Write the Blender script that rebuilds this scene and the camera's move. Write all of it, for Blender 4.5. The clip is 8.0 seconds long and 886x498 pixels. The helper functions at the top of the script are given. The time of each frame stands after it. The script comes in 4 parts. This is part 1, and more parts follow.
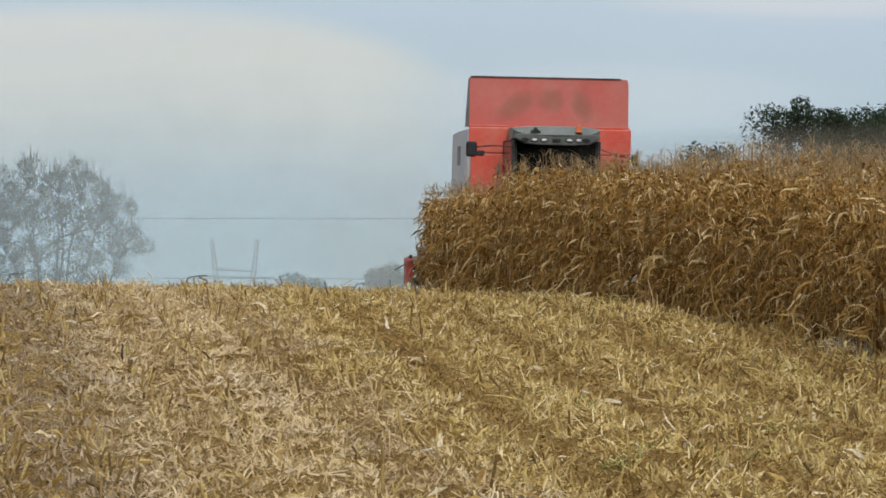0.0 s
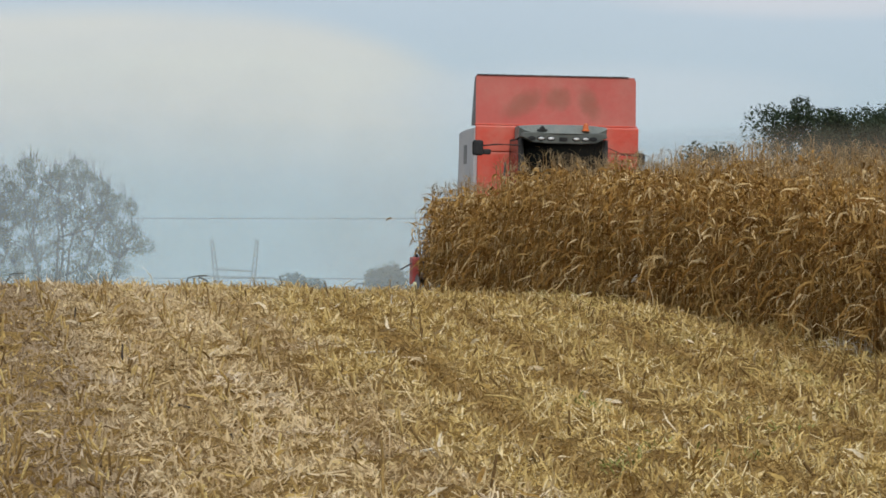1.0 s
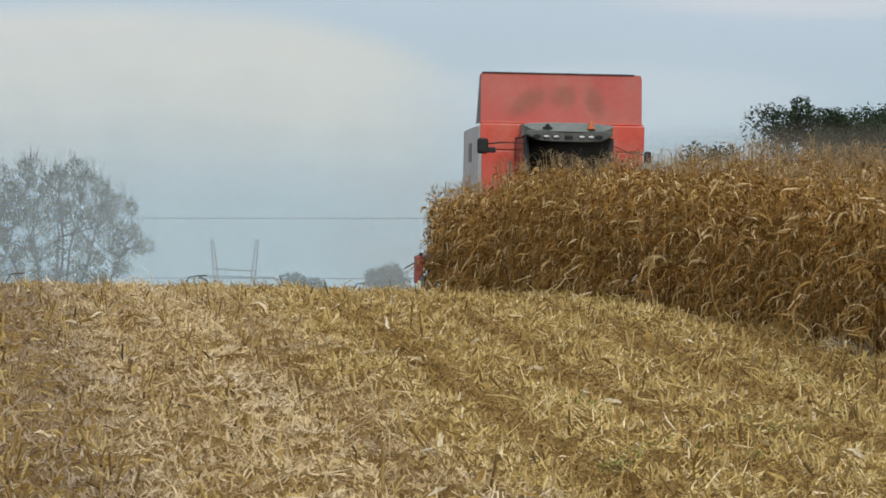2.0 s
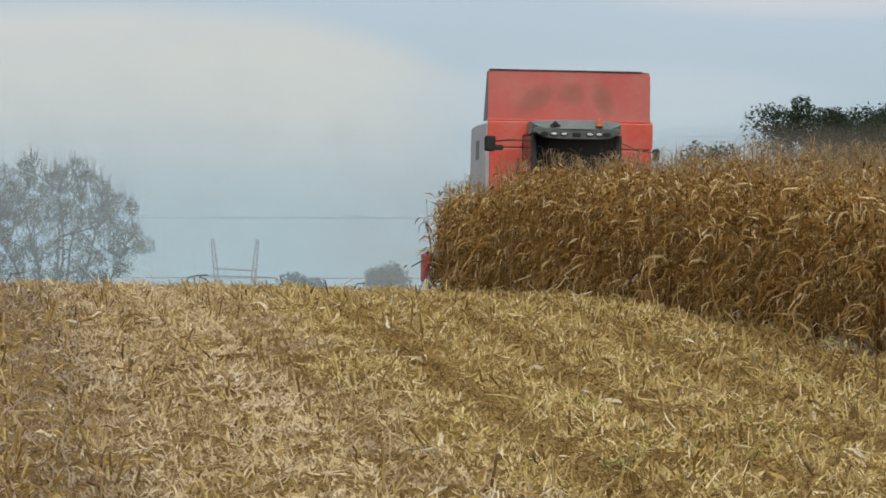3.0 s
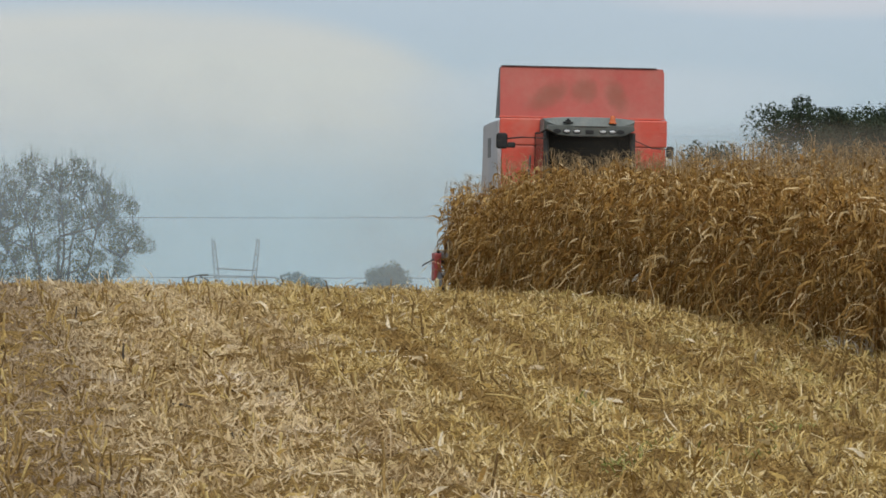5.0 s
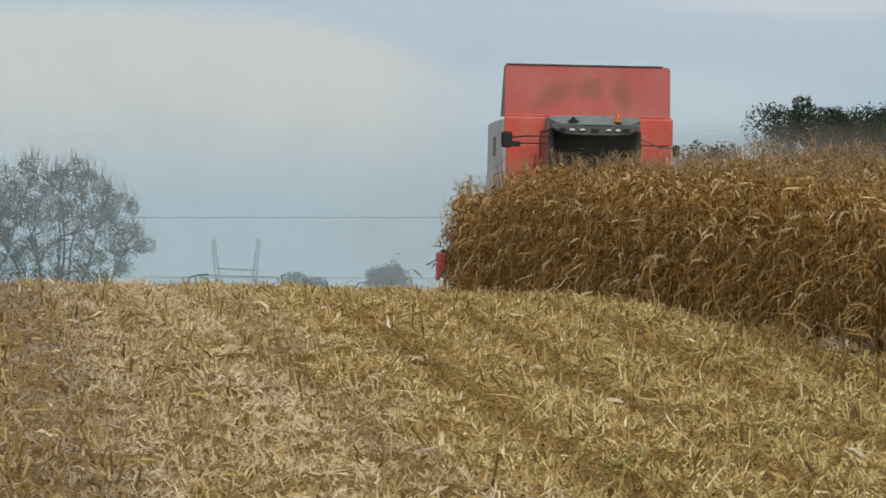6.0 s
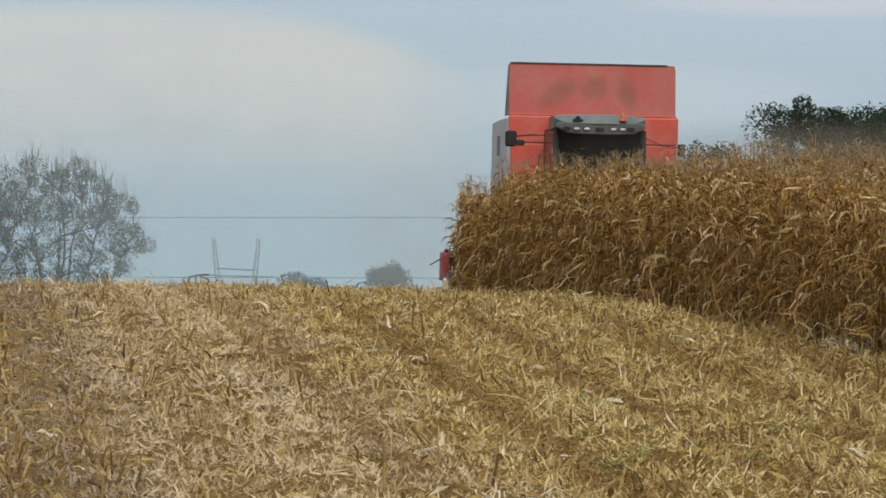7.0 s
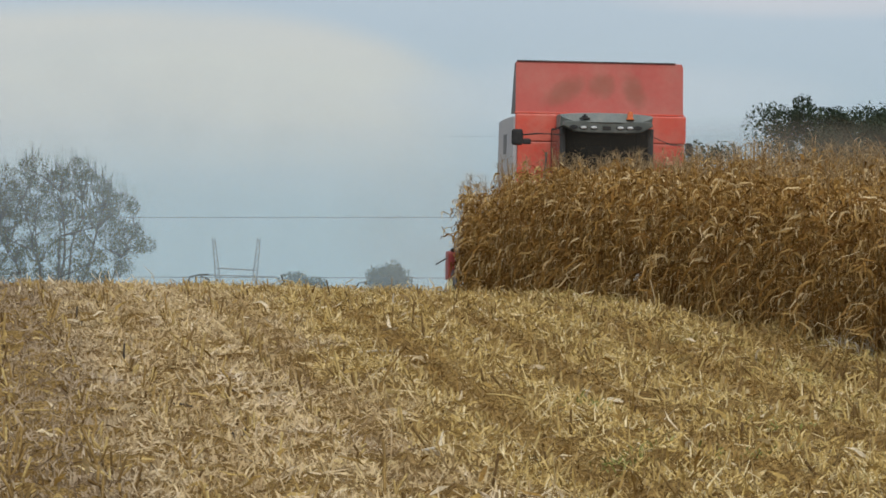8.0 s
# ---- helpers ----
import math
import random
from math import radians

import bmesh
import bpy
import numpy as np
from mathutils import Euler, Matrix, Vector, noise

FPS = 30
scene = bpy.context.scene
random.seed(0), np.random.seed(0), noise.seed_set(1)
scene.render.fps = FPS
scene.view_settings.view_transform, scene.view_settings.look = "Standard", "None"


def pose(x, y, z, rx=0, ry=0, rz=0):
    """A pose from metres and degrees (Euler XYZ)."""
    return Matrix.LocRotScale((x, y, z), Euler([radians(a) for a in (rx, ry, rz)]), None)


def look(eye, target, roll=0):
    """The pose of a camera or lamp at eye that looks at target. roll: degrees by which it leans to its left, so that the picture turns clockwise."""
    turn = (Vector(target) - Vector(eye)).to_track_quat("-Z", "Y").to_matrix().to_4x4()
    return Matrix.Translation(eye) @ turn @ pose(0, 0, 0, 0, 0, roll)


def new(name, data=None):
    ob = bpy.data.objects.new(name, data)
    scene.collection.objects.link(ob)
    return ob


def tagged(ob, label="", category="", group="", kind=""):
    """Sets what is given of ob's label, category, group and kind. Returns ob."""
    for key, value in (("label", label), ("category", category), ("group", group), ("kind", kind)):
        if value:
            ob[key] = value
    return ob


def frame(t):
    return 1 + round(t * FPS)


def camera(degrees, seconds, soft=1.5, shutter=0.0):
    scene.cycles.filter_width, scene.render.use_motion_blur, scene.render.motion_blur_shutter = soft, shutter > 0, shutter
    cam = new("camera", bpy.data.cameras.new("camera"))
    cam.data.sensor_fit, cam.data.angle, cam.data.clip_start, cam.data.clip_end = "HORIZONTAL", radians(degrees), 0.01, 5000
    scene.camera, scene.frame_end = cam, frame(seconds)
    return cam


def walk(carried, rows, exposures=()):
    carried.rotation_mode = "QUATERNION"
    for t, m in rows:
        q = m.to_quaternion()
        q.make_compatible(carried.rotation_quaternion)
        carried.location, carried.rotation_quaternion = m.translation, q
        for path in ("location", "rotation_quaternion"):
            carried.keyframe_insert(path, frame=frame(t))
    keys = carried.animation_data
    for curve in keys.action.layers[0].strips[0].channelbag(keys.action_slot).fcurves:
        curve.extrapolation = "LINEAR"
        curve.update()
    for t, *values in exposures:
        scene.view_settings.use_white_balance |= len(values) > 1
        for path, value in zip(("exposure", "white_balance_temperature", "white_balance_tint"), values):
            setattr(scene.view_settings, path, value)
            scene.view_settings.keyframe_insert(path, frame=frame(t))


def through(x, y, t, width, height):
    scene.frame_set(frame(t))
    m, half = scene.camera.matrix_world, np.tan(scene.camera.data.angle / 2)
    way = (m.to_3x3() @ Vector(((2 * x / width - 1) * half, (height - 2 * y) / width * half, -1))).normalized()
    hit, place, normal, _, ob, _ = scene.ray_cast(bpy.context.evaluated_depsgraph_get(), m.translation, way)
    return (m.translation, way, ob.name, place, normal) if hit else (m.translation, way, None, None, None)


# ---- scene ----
# The eye stands 1.7 m over the stubble, with a long lens; x to the right, y away from it.
EYE = 1.7
LENS = 14700.0                         # focal length on a picture 1568 wide
TILT = math.degrees(math.atan(89 / LENS))
cam = camera(2 * math.degrees(math.atan(784 / LENS)), 8.0, soft=1.65)


def eye_pose(dx, dy):
    return pose(0, 0, EYE, 90 + TILT + math.degrees(dy / LENS), 0, math.degrees(dx / LENS))


walk(cam, [(0.0, eye_pose(0, 0)), (1.5, eye_pose(0.1, -0.2)), (3.0, eye_pose(0.8, -1.0)), (3.5, eye_pose(1.4, -1.2)),
           (4.5, eye_pose(1.6, -1.3)), (6.0, eye_pose(2.6, -1.7)), (7.0, eye_pose(2.9, -1.8)), (8.0, eye_pose(3.1, -2.0))],
     exposures=[(0.0, -0.02), (1.5, -0.03), (3.0, -0.07), (4.5, -0.13), (6.0, -0.14), (8.0, -0.14)])

# ---- light ----
SUN_EL, SUN_AZ = radians(36), radians(172)      # azimuth from north (+y), clockwise
sun = new("sun", bpy.data.lights.new("sun", "SUN"))
sun.data.energy, sun.data.angle, sun.data.color = 1.7, radians(14), (1.0, 0.95, 0.88)
sun_from = Vector((math.sin(SUN_AZ) * math.cos(SUN_EL), math.cos(SUN_AZ) * math.cos(SUN_EL), math.sin(SUN_EL)))
sun.matrix_world = look(sun_from * 100, (0, 0, 0))


class Nodes:
    """A short way to write node trees."""

    def __init__(self, tree):
        self.tree = tree
        tree.nodes.clear()

    def add(self, kind, ins=None, operation=None):
        n = self.tree.nodes.new(kind)
        if operation:
            n.operation = operation
        for k, v in (ins or {}).items():
            self.put(n.inputs[k], v)
        return n

    def put(self, socket, v):
        if isinstance(v, bpy.types.NodeSocket):
            self.tree.links.new(v, socket)
        else:
            socket.default_value = v

    def math(self, op, a, b=0.0, clamp=False):
        n = self.add("ShaderNodeMath", {0: a, 1: b}, operation=op)
        n.use_clamp = clamp
        return n.outputs[0]

    def mix(self, fac, a, b):
        n = self.add("ShaderNodeMix", {0: fac})
        n.data_type = "RGBA"
        self.put(n.inputs[6], a)
        self.put(n.inputs[7], b)
        return n.outputs[2]

    def ramp(self, fac, lo, hi, a=0.0, b=1.0):
        n = self.add("ShaderNodeMapRange", {0: fac, 1: lo, 2: hi, 3: a, 4: b})
        n.interpolation_type = "SMOOTHSTEP"
        return n.outputs[0]

    def noise(self, vec, scale, detail=4.0, rough=0.55, distortion=0.0):
        return self.add("ShaderNodeTexNoise", {"Vector": vec, "Scale": scale, "Detail": detail, "Roughness": rough, "Distortion": distortion}).outputs[0]


def rgb(r, g, b):
    return (r, g, b, 1.0)


def build_world():
    world = bpy.data.worlds.new("sky")
    scene.world = world
    world.use_nodes = True
    n = Nodes(world.node_tree)
    way = n.add("ShaderNodeTexCoord").outputs["Generated"]
    sep = n.add("ShaderNodeSeparateXYZ", {0: way})
    x, z = sep.outputs[0], sep.outputs[2]
    squash = n.add("ShaderNodeMapping", {"Vector": way, "Scale": (14.0, 14.0, 60.0)}).outputs[0]
    wob = n.math("SUBTRACT", n.noise(squash, 1.0, 5.0, 0.55), 0.5)
    # stratus: grey blue low down, a touch lighter overhead
    base = n.mix(n.ramp(z, 0.0, 0.036), rgb(0.365, 0.485, 0.54), rgb(0.445, 0.535, 0.62))
    base = n.mix(n.ramp(z, 0.05, 0.9), base, rgb(0.88, 0.93, 1.0))
    # a pale cream bank of cloud with a crisp upper rim
    def bank(cx, cz, rx, rz, lean, soft, wobble):
        dx, dz = n.math("SUBTRACT", x, cx), n.math("SUBTRACT", z, cz)
        dz = n.math("ADD", dz, n.math("MULTIPLY", dx, lean))
        r = n.math("ADD", n.math("POWER", n.math("ABSOLUTE", n.math("DIVIDE", dx, rx)), 2.0), n.math("POWER", n.math("ABSOLUTE", n.math("DIVIDE", dz, rz)), 2.0))
        r = n.math("ADD", r, n.math("MULTIPLY", wob, wobble))
        return n.ramp(r, 1.0, 1.0 - soft)
    run = n.math("MAXIMUM", n.math("ADD", x, 0.0385), 0.0)
    rim = n.math("SUBTRACT", 0.0362, n.math("MULTIPLY", n.math("POWER", run, 2.6), 32.0))
    below = n.math("ADD", n.math("SUBTRACT", rim, z), n.math("MULTIPLY", wob, 0.004))
    bright = n.math("MULTIPLY", n.ramp(below, -0.0004, 0.0034), n.ramp(n.math("ADD", z, n.math("MULTIPLY", wob, 0.006)), 0.009, 0.024))
    base = n.mix(n.math("MULTIPLY", bright, n.ramp(x, 0.008, -0.008, 0.1, 0.95)), base, rgb(0.60, 0.61, 0.585))
    base = n.mix(n.math("MULTIPLY", bank(-0.022, 0.0255, 0.022, 0.006, 0.1, 1.0, 0.7), 0.5), base, rgb(0.66, 0.655, 0.60))
    base = n.mix(n.math("MULTIPLY", bank(0.02, 0.024, 0.034, 0.0055, 0.0, 0.9, 0.6), 0.55), base, rgb(0.56, 0.61, 0.66))
    base = n.mix(n.math("MULTIPLY", bank(0.045, 0.0365, 0.03, 0.0035, 0.0, 0.9, 0.4), 0.6), base, rgb(0.62, 0.62, 0.66))
    streak = n.noise(n.add("ShaderNodeMapping", {"Vector": way, "Scale": (30.0, 30.0, 260.0)}).outputs[0], 1.0, 4.0, 0.5)
    base = n.mix(n.ramp(streak, 0.3, 0.75, 0.0, 0.12), base, rgb(0.36, 0.45, 0.56))
    sky = n.add("ShaderNodeTexSky")
    sky.sky_type, sky.sun_disc, sky.sun_elevation, sky.sun_rotation = "NISHITA", False, SUN_EL, SUN_AZ
    veil = n.add("ShaderNodeBackground", {"Color": base, "Strength": 1.12})
    blue = n.add("ShaderNodeBackground", {"Color": sky.outputs[0], "Strength": 0.004})
    both = n.add("ShaderNodeAddShader", {0: veil.outputs[0], 1: blue.outputs[0]})
    n.add("ShaderNodeOutputWorld", {0: both.outputs[0]})


build_world()


# ---- materials ----
def surface(name, dark, light, scale=3.0, rough=0.6, metal=0.0, island=0.0, fine=0.3, bump=0.1, specular=0.4, dust=0.0, dust_scale=2.0, smears=()):
    """Two colours mixed by noise at two scales and, where wanted, from piece to piece; pale field dust in uneven patches."""
    m = bpy.data.materials.new(name)
    m.use_nodes = True
    n = Nodes(m.node_tree)
    co = n.add("ShaderNodeTexCoord").outputs["Object"]
    big = n.noise(co, scale, 4.0, 0.6)
    small = n.noise(co, scale * 13.0, 3.0, 0.6)
    f = n.math("ADD", n.math("MULTIPLY", big, 1.0 - fine), n.math("MULTIPLY", small, fine))
    f = n.ramp(f, 0.3, 0.7)
    if island:
        rnd = n.add("ShaderNodeNewGeometry").outputs["Random Per Island"]
        obj = n.add("ShaderNodeObjectInfo").outputs["Random"]
        rnd = n.math("FRACT", n.math("ADD", rnd, obj))
        f = n.math("ADD", n.math("MULTIPLY", f, 1.0 - island), n.math("MULTIPLY", rnd, island))
    col = n.mix(f, rgb(*dark), rgb(*light))
    if dust:
        patch = n.ramp(n.noise(co, dust_scale, 5.0, 0.65), 0.35, 0.75, 0.0, dust)
        col = n.mix(patch, col, rgb(0.42, 0.36, 0.28))
    for sx, sz, rx, rz, skew in smears:
        # grimy worn marks where an old decal was
        sep = n.add("ShaderNodeSeparateXYZ", {0: co})
        dz = n.math("DIVIDE", n.math("SUBTRACT", sep.outputs[2], sz), rz)
        dx = n.math("SUBTRACT", n.math("DIVIDE", n.math("SUBTRACT", sep.outputs[0], sx), rx), n.math("MULTIPLY", dz, skew))
        r = n.math("ADD", n.math("POWER", n.math("ABSOLUTE", dx), 2.0), n.math("POWER", n.math("ABSOLUTE", dz), 2.0))
        r = n.math("ADD", r, n.math("MULTIPLY", n.math("SUBTRACT", n.noise(co, 4.0, 5.0, 0.65), 0.5), 1.6))
        col = n.mix(n.ramp(r, 1.5, 0.0, 0.0, 0.46), col, rgb(0.17, 0.10, 0.055))
    b = n.add("ShaderNodeBump", {"Strength": bump, "Distance": 0.01, "Height": small})
    s = n.add("ShaderNodeBsdfPrincipled", {"Base Color": col, "Roughness": n.math("ADD", rough - 0.08, n.math("MULTIPLY", big, 0.16)),
                                           "Metallic": metal, "Specular IOR Level": specular, "Normal": b.outputs[0]})
    n.add("ShaderNodeOutputMaterial", {0: s.outputs[0]})
    return m


def leafy(name, colours, through=0.25, rough=0.75, patch=0.0, patch_colour=(0.4, 0.38, 0.2)):
    """Dry or green leaves: the colour goes from piece to piece through the list; some light passes through."""
    m = bpy.data.materials.new(name)
    m.use_nodes = True
    n = Nodes(m.node_tree)
    co = n.add("ShaderNodeTexCoord").outputs["Object"]
    rnd = n.add("ShaderNodeNewGeometry").outputs["Random Per Island"]
    rnd = n.math("FRACT", n.math("ADD", rnd, n.add("ShaderNodeObjectInfo").outputs["Random"]))
    r = n.add("ShaderNodeValToRGB", {0: rnd})
    e = r.color_ramp.elements
    while len(e) < len(colours):
        e.new(0.5)
    for i, c in enumerate(colours):
        e[i].position, e[i].color = i / (len(colours) - 1), rgb(*c)
    col = r.outputs[0]
    spots = n.ramp(n.noise(co, 35.0, 3.0, 0.6), 0.35, 0.7, 0.72, 1.12)
    col = n.add("ShaderNodeVectorMath", {0: col}, operation="SCALE")
    n.put(col.inputs["Scale"], spots)
    col = col.outputs[0]
    if patch:
        # old swaths lie along the drive: bleached leaf, golden straw, then a greener strip with weeds
        sep = n.add("ShaderNodeSeparateXYZ", {0: co})
        across = n.math("ADD", sep.outputs[0], n.math("MULTIPLY", sep.outputs[1], SWATH_SLOPE))
        lay = n.add("ShaderNodeMapping", {"Vector": co, "Rotation": (0, 0, radians(-3.3)), "Scale": (1.0, 0.16, 1.0)}).outputs[0]
        wide = n.noise(lay, 0.7, 4.0, 0.6)
        blot = n.noise(co, 1.6, 4.0, 0.6)
        shifted = n.math("ADD", across, n.math("MULTIPLY", n.math("SUBTRACT", wide, 0.5), 2.2))
        shifted = n.math("ADD", shifted, n.math("MULTIPLY", n.math("SUBTRACT", blot, 0.5), 1.6))
        pale = n.math("MULTIPLY", n.ramp(shifted, 4.5, 3.7), n.ramp(blot, 0.3, 0.6, 0.25, patch))
        col = n.mix(pale, col, rgb(*patch_colour))
        bleach = n.math("MULTIPLY", n.ramp(shifted, 5.2, 4.2), n.ramp(n.noise(co, 0.75, 4.0, 0.6), 0.54, 0.68, 0.0, 0.6))
        col = n.mix(bleach, col, rgb(0.74, 0.63, 0.50))
        green = n.math("MULTIPLY", n.ramp(shifted, 6.6, 8.0), n.ramp(n.noise(co, 0.9, 4.0, 0.6), 0.48, 0.68, 0.0, 0.45))
        col = n.mix(green, col, rgb(0.36, 0.33, 0.12))
        # row streaks: shade in the gaps along the stubble rows, coloured in dark brown
        row = n.math("FRACT", n.math("ADD", n.math("DIVIDE", across, 1.44), n.math("MULTIPLY", n.math("SUBTRACT", wide, 0.5), 0.3)))
        line = n.math("MULTIPLY", n.ramp(n.math("ABSOLUTE", n.math("SUBTRACT", row, 0.5)), 0.27, 0.05), n.ramp(blot, 0.3, 0.55, 0.28, 0.82))
        line = n.math("MULTIPLY", line, n.ramp(shifted, 3.2, 4.6, 0.4, 1.0))
        col = n.mix(line, col, rgb(0.25, 0.145, 0.045))
        col = n.mix(n.ramp(shifted, 2.0, 0.9, 0.0, 0.7), col, rgb(0.29, 0.22, 0.155))
    d = n.add("ShaderNodeBsdfPrincipled", {"Base Color": col, "Roughness": rough, "Specular IOR Level": 0.06})
    t = n.add("ShaderNodeBsdfTranslucent", {"Color": col})
    s = n.add("ShaderNodeMixShader", {0: through, 1: d.outputs[0], 2: t.outputs[0]})
    n.add("ShaderNodeOutputMaterial", {0: s.outputs[0]})
    return m


def dust_and_haze(name, colour, thick, scale):
    """Airborne dust, and distance haze painted on sheets: thin and see-through, thick in the middle of its sheet and
    gone at the rim.
    """
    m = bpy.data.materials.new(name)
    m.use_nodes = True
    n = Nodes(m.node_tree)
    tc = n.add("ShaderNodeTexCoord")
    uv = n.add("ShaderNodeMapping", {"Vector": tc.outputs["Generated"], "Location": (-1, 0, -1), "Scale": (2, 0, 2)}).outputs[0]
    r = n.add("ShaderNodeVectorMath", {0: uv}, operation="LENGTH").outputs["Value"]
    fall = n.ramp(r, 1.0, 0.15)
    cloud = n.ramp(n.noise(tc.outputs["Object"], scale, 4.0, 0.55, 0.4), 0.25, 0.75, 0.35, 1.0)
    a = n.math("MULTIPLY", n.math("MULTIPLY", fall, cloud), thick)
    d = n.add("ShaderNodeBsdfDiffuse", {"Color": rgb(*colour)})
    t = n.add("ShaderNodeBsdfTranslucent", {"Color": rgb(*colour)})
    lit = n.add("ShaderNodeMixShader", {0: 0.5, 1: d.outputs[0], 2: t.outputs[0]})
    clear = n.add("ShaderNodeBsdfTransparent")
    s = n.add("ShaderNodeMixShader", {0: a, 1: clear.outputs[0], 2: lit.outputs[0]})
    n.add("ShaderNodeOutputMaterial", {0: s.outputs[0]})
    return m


def glass(name, tint):
    m = bpy.data.materials.new(name)
    m.use_nodes = True
    n = Nodes(m.node_tree)
    s = n.add("ShaderNodeBsdfPrincipled", {"Base Color": rgb(*tint), "Roughness": 0.05, "Transmission Weight": 0.85, "IOR": 1.04, "Specular IOR Level": 0.15})
    n.add("ShaderNodeOutputMaterial", {0: s.outputs[0]})
    return m


SWATH_SLOPE = 0.058                    # the old swaths drift this far to the right for each metre nearer


def soil():
    m = bpy.data.materials.new("stubble_soil")
    m.use_nodes = True
    n = Nodes(m.node_tree)
    co = n.add("ShaderNodeTexCoord").outputs["Object"]
    lay = n.add("ShaderNodeMapping", {"Vector": co, "Rotation": (0, 0, radians(-5.3)), "Scale": (1.0, 0.2, 1.0)}).outputs[0]
    f = n.ramp(n.noise(lay, 0.8, 5.0, 0.6), 0.35, 0.65)
    g = n.ramp(n.noise(co, 30.0, 5.0, 0.75), 0.36, 0.62)
    straw = n.mix(f, rgb(0.25, 0.15, 0.048), rgb(0.38, 0.25, 0.09))
    col = n.mix(g, rgb(0.07, 0.038, 0.012), straw)
    far = n.noise(co, 0.004, 3.0, 0.5)
    col = n.mix(n.ramp(far, 0.5, 0.6, 0.0, 0.4), col, rgb(0.12, 0.15, 0.05))
    b = n.add("ShaderNodeBump", {"Strength": 0.8, "Distance": 0.04, "Height": n.noise(co, 14.0, 5.0, 0.7)})
    s = n.add("ShaderNodeBsdfPrincipled", {"Base Color": col, "Roughness": 0.95, "Specular IOR Level": 0.02, "Normal": b.outputs[0]})
    n.add("ShaderNodeOutputMaterial", {0: s.outputs[0]})
    return m


M_SOIL = soil()
M_CORN = leafy("dry_corn_leaf", [(0.15, 0.07, 0.017), (0.24, 0.12, 0.03), (0.31, 0.168, 0.044), (0.38, 0.22, 0.064), (0.49, 0.32, 0.12), (0.70, 0.54, 0.31)], 0.10)
M_STALK = leafy("dry_corn_stalk", [(0.16, 0.085, 0.024), (0.26, 0.15, 0.05)], 0.0)
M_TASSEL = leafy("dry_tassel", [(0.26, 0.175, 0.085), (0.42, 0.31, 0.18)], 0.15)
M_HUSK = leafy("corn_husk", [(0.22, 0.125, 0.04), (0.38, 0.25, 0.095)], 0.1)
M_RESIDUE = leafy("corn_residue", [(0.38, 0.25, 0.08), (0.54, 0.375, 0.128), (0.61, 0.44, 0.165), (0.67, 0.50, 0.215), (0.82, 0.68, 0.41)], 0.08, patch=0.7, patch_colour=(0.68, 0.525, 0.335))
M_BROADLEAF = leafy("torn_husks", [(0.28, 0.16, 0.045), (0.46, 0.31, 0.10), (0.60, 0.44, 0.18), (0.74, 0.58, 0.34), (0.82, 0.70, 0.50)], 0.15)
M_BLEACHED = leafy("bleached_leaf", [(0.52, 0.45, 0.34), (0.72, 0.66, 0.54)], 0.1)
M_WEED = leafy("weed_leaf", [(0.17, 0.19, 0.045), (0.27, 0.28, 0.085), (0.36, 0.34, 0.13)], 0.1)
M_STUB = leafy("stubble_stalk", [(0.12, 0.07, 0.025), (0.34, 0.22, 0.08), (0.52, 0.38, 0.15)], 0.0)
M_RED = surface("red_paint", (0.54, 0.047, 0.025), (0.64, 0.068, 0.036), 1.2, 0.45, dust=0.28, dust_scale=1.4, bump=0.02)
M_CRIMSON = surface("worn_crimson_paint", (0.26, 0.02, 0.022), (0.36, 0.035, 0.035), 3.0, 0.55, dust=0.2)
# flap red is pinker than the body: reflected sky mixed into its base colour
M_REDFLAP = surface("dusty_sky_tinted_red_flap", (0.46, 0.088, 0.07), (0.52, 0.108, 0.086), 1.2, 0.45, dust=0.25, dust_scale=0.9, bump=0.02, smears=((-0.64, 3.40, 0.30, 0.28, 0.7), (0.0, 3.50, 0.25, 0.22, 0.05), (0.58, 3.42, 0.20, 0.30, -0.4)))
M_PANEL = surface("grey_panel", (0.32, 0.32, 0.34), (0.42, 0.42, 0.44), 1.0, 0.5, dust=0.3, dust_scale=1.0, bump=0.03)
M_ROOF = surface("grey_cab_roof", (0.11, 0.132, 0.126), (0.165, 0.188, 0.18), 2.0, 0.55, dust=0.22, dust_scale=3.0, bump=0.03)
M_DARK = surface("black_plastic", (0.012, 0.013, 0.014), (0.026, 0.027, 0.029), 4.0, 0.7, specular=0.2, dust=0.05)
M_STEEL = surface("dark_steel", (0.05, 0.05, 0.055), (0.10, 0.10, 0.105), 4.0, 0.5, 0.3, dust=0.2)
M_RUBBER = surface("tyre_rubber", (0.02, 0.02, 0.02), (0.04, 0.038, 0.035), 5.0, 0.9, dust=0.5)
M_RIM = surface("wheel_rim_paint", (0.16, 0.15, 0.13), (0.24, 0.22, 0.19), 3.0, 0.5, dust=0.3)
M_CREAM = surface("cream_plastic", (0.62, 0.56, 0.28), (0.75, 0.70, 0.42), 5.0, 0.5, dust=0.2)
M_LAMP = surface("lamp_lens", (0.30, 0.31, 0.31), (0.75, 0.76, 0.76), 25.0, 0.2)
M_AMBER = surface("amber_beacon", (0.42, 0.085, 0.018), (0.60, 0.14, 0.025), 10.0, 0.25)
M_GLASS = glass("cab_glass", (0.02, 0.025, 0.023))
M_TINTED = surface("tinted_glass", (0.010, 0.012, 0.011), (0.018, 0.020, 0.018), 3.0, 0.25, specular=0.3, dust=0.06)
M_VISOR = surface("dark_grey_visor", (0.055, 0.065, 0.06), (0.085, 0.097, 0.09), 3.0, 0.6, dust=0.15)
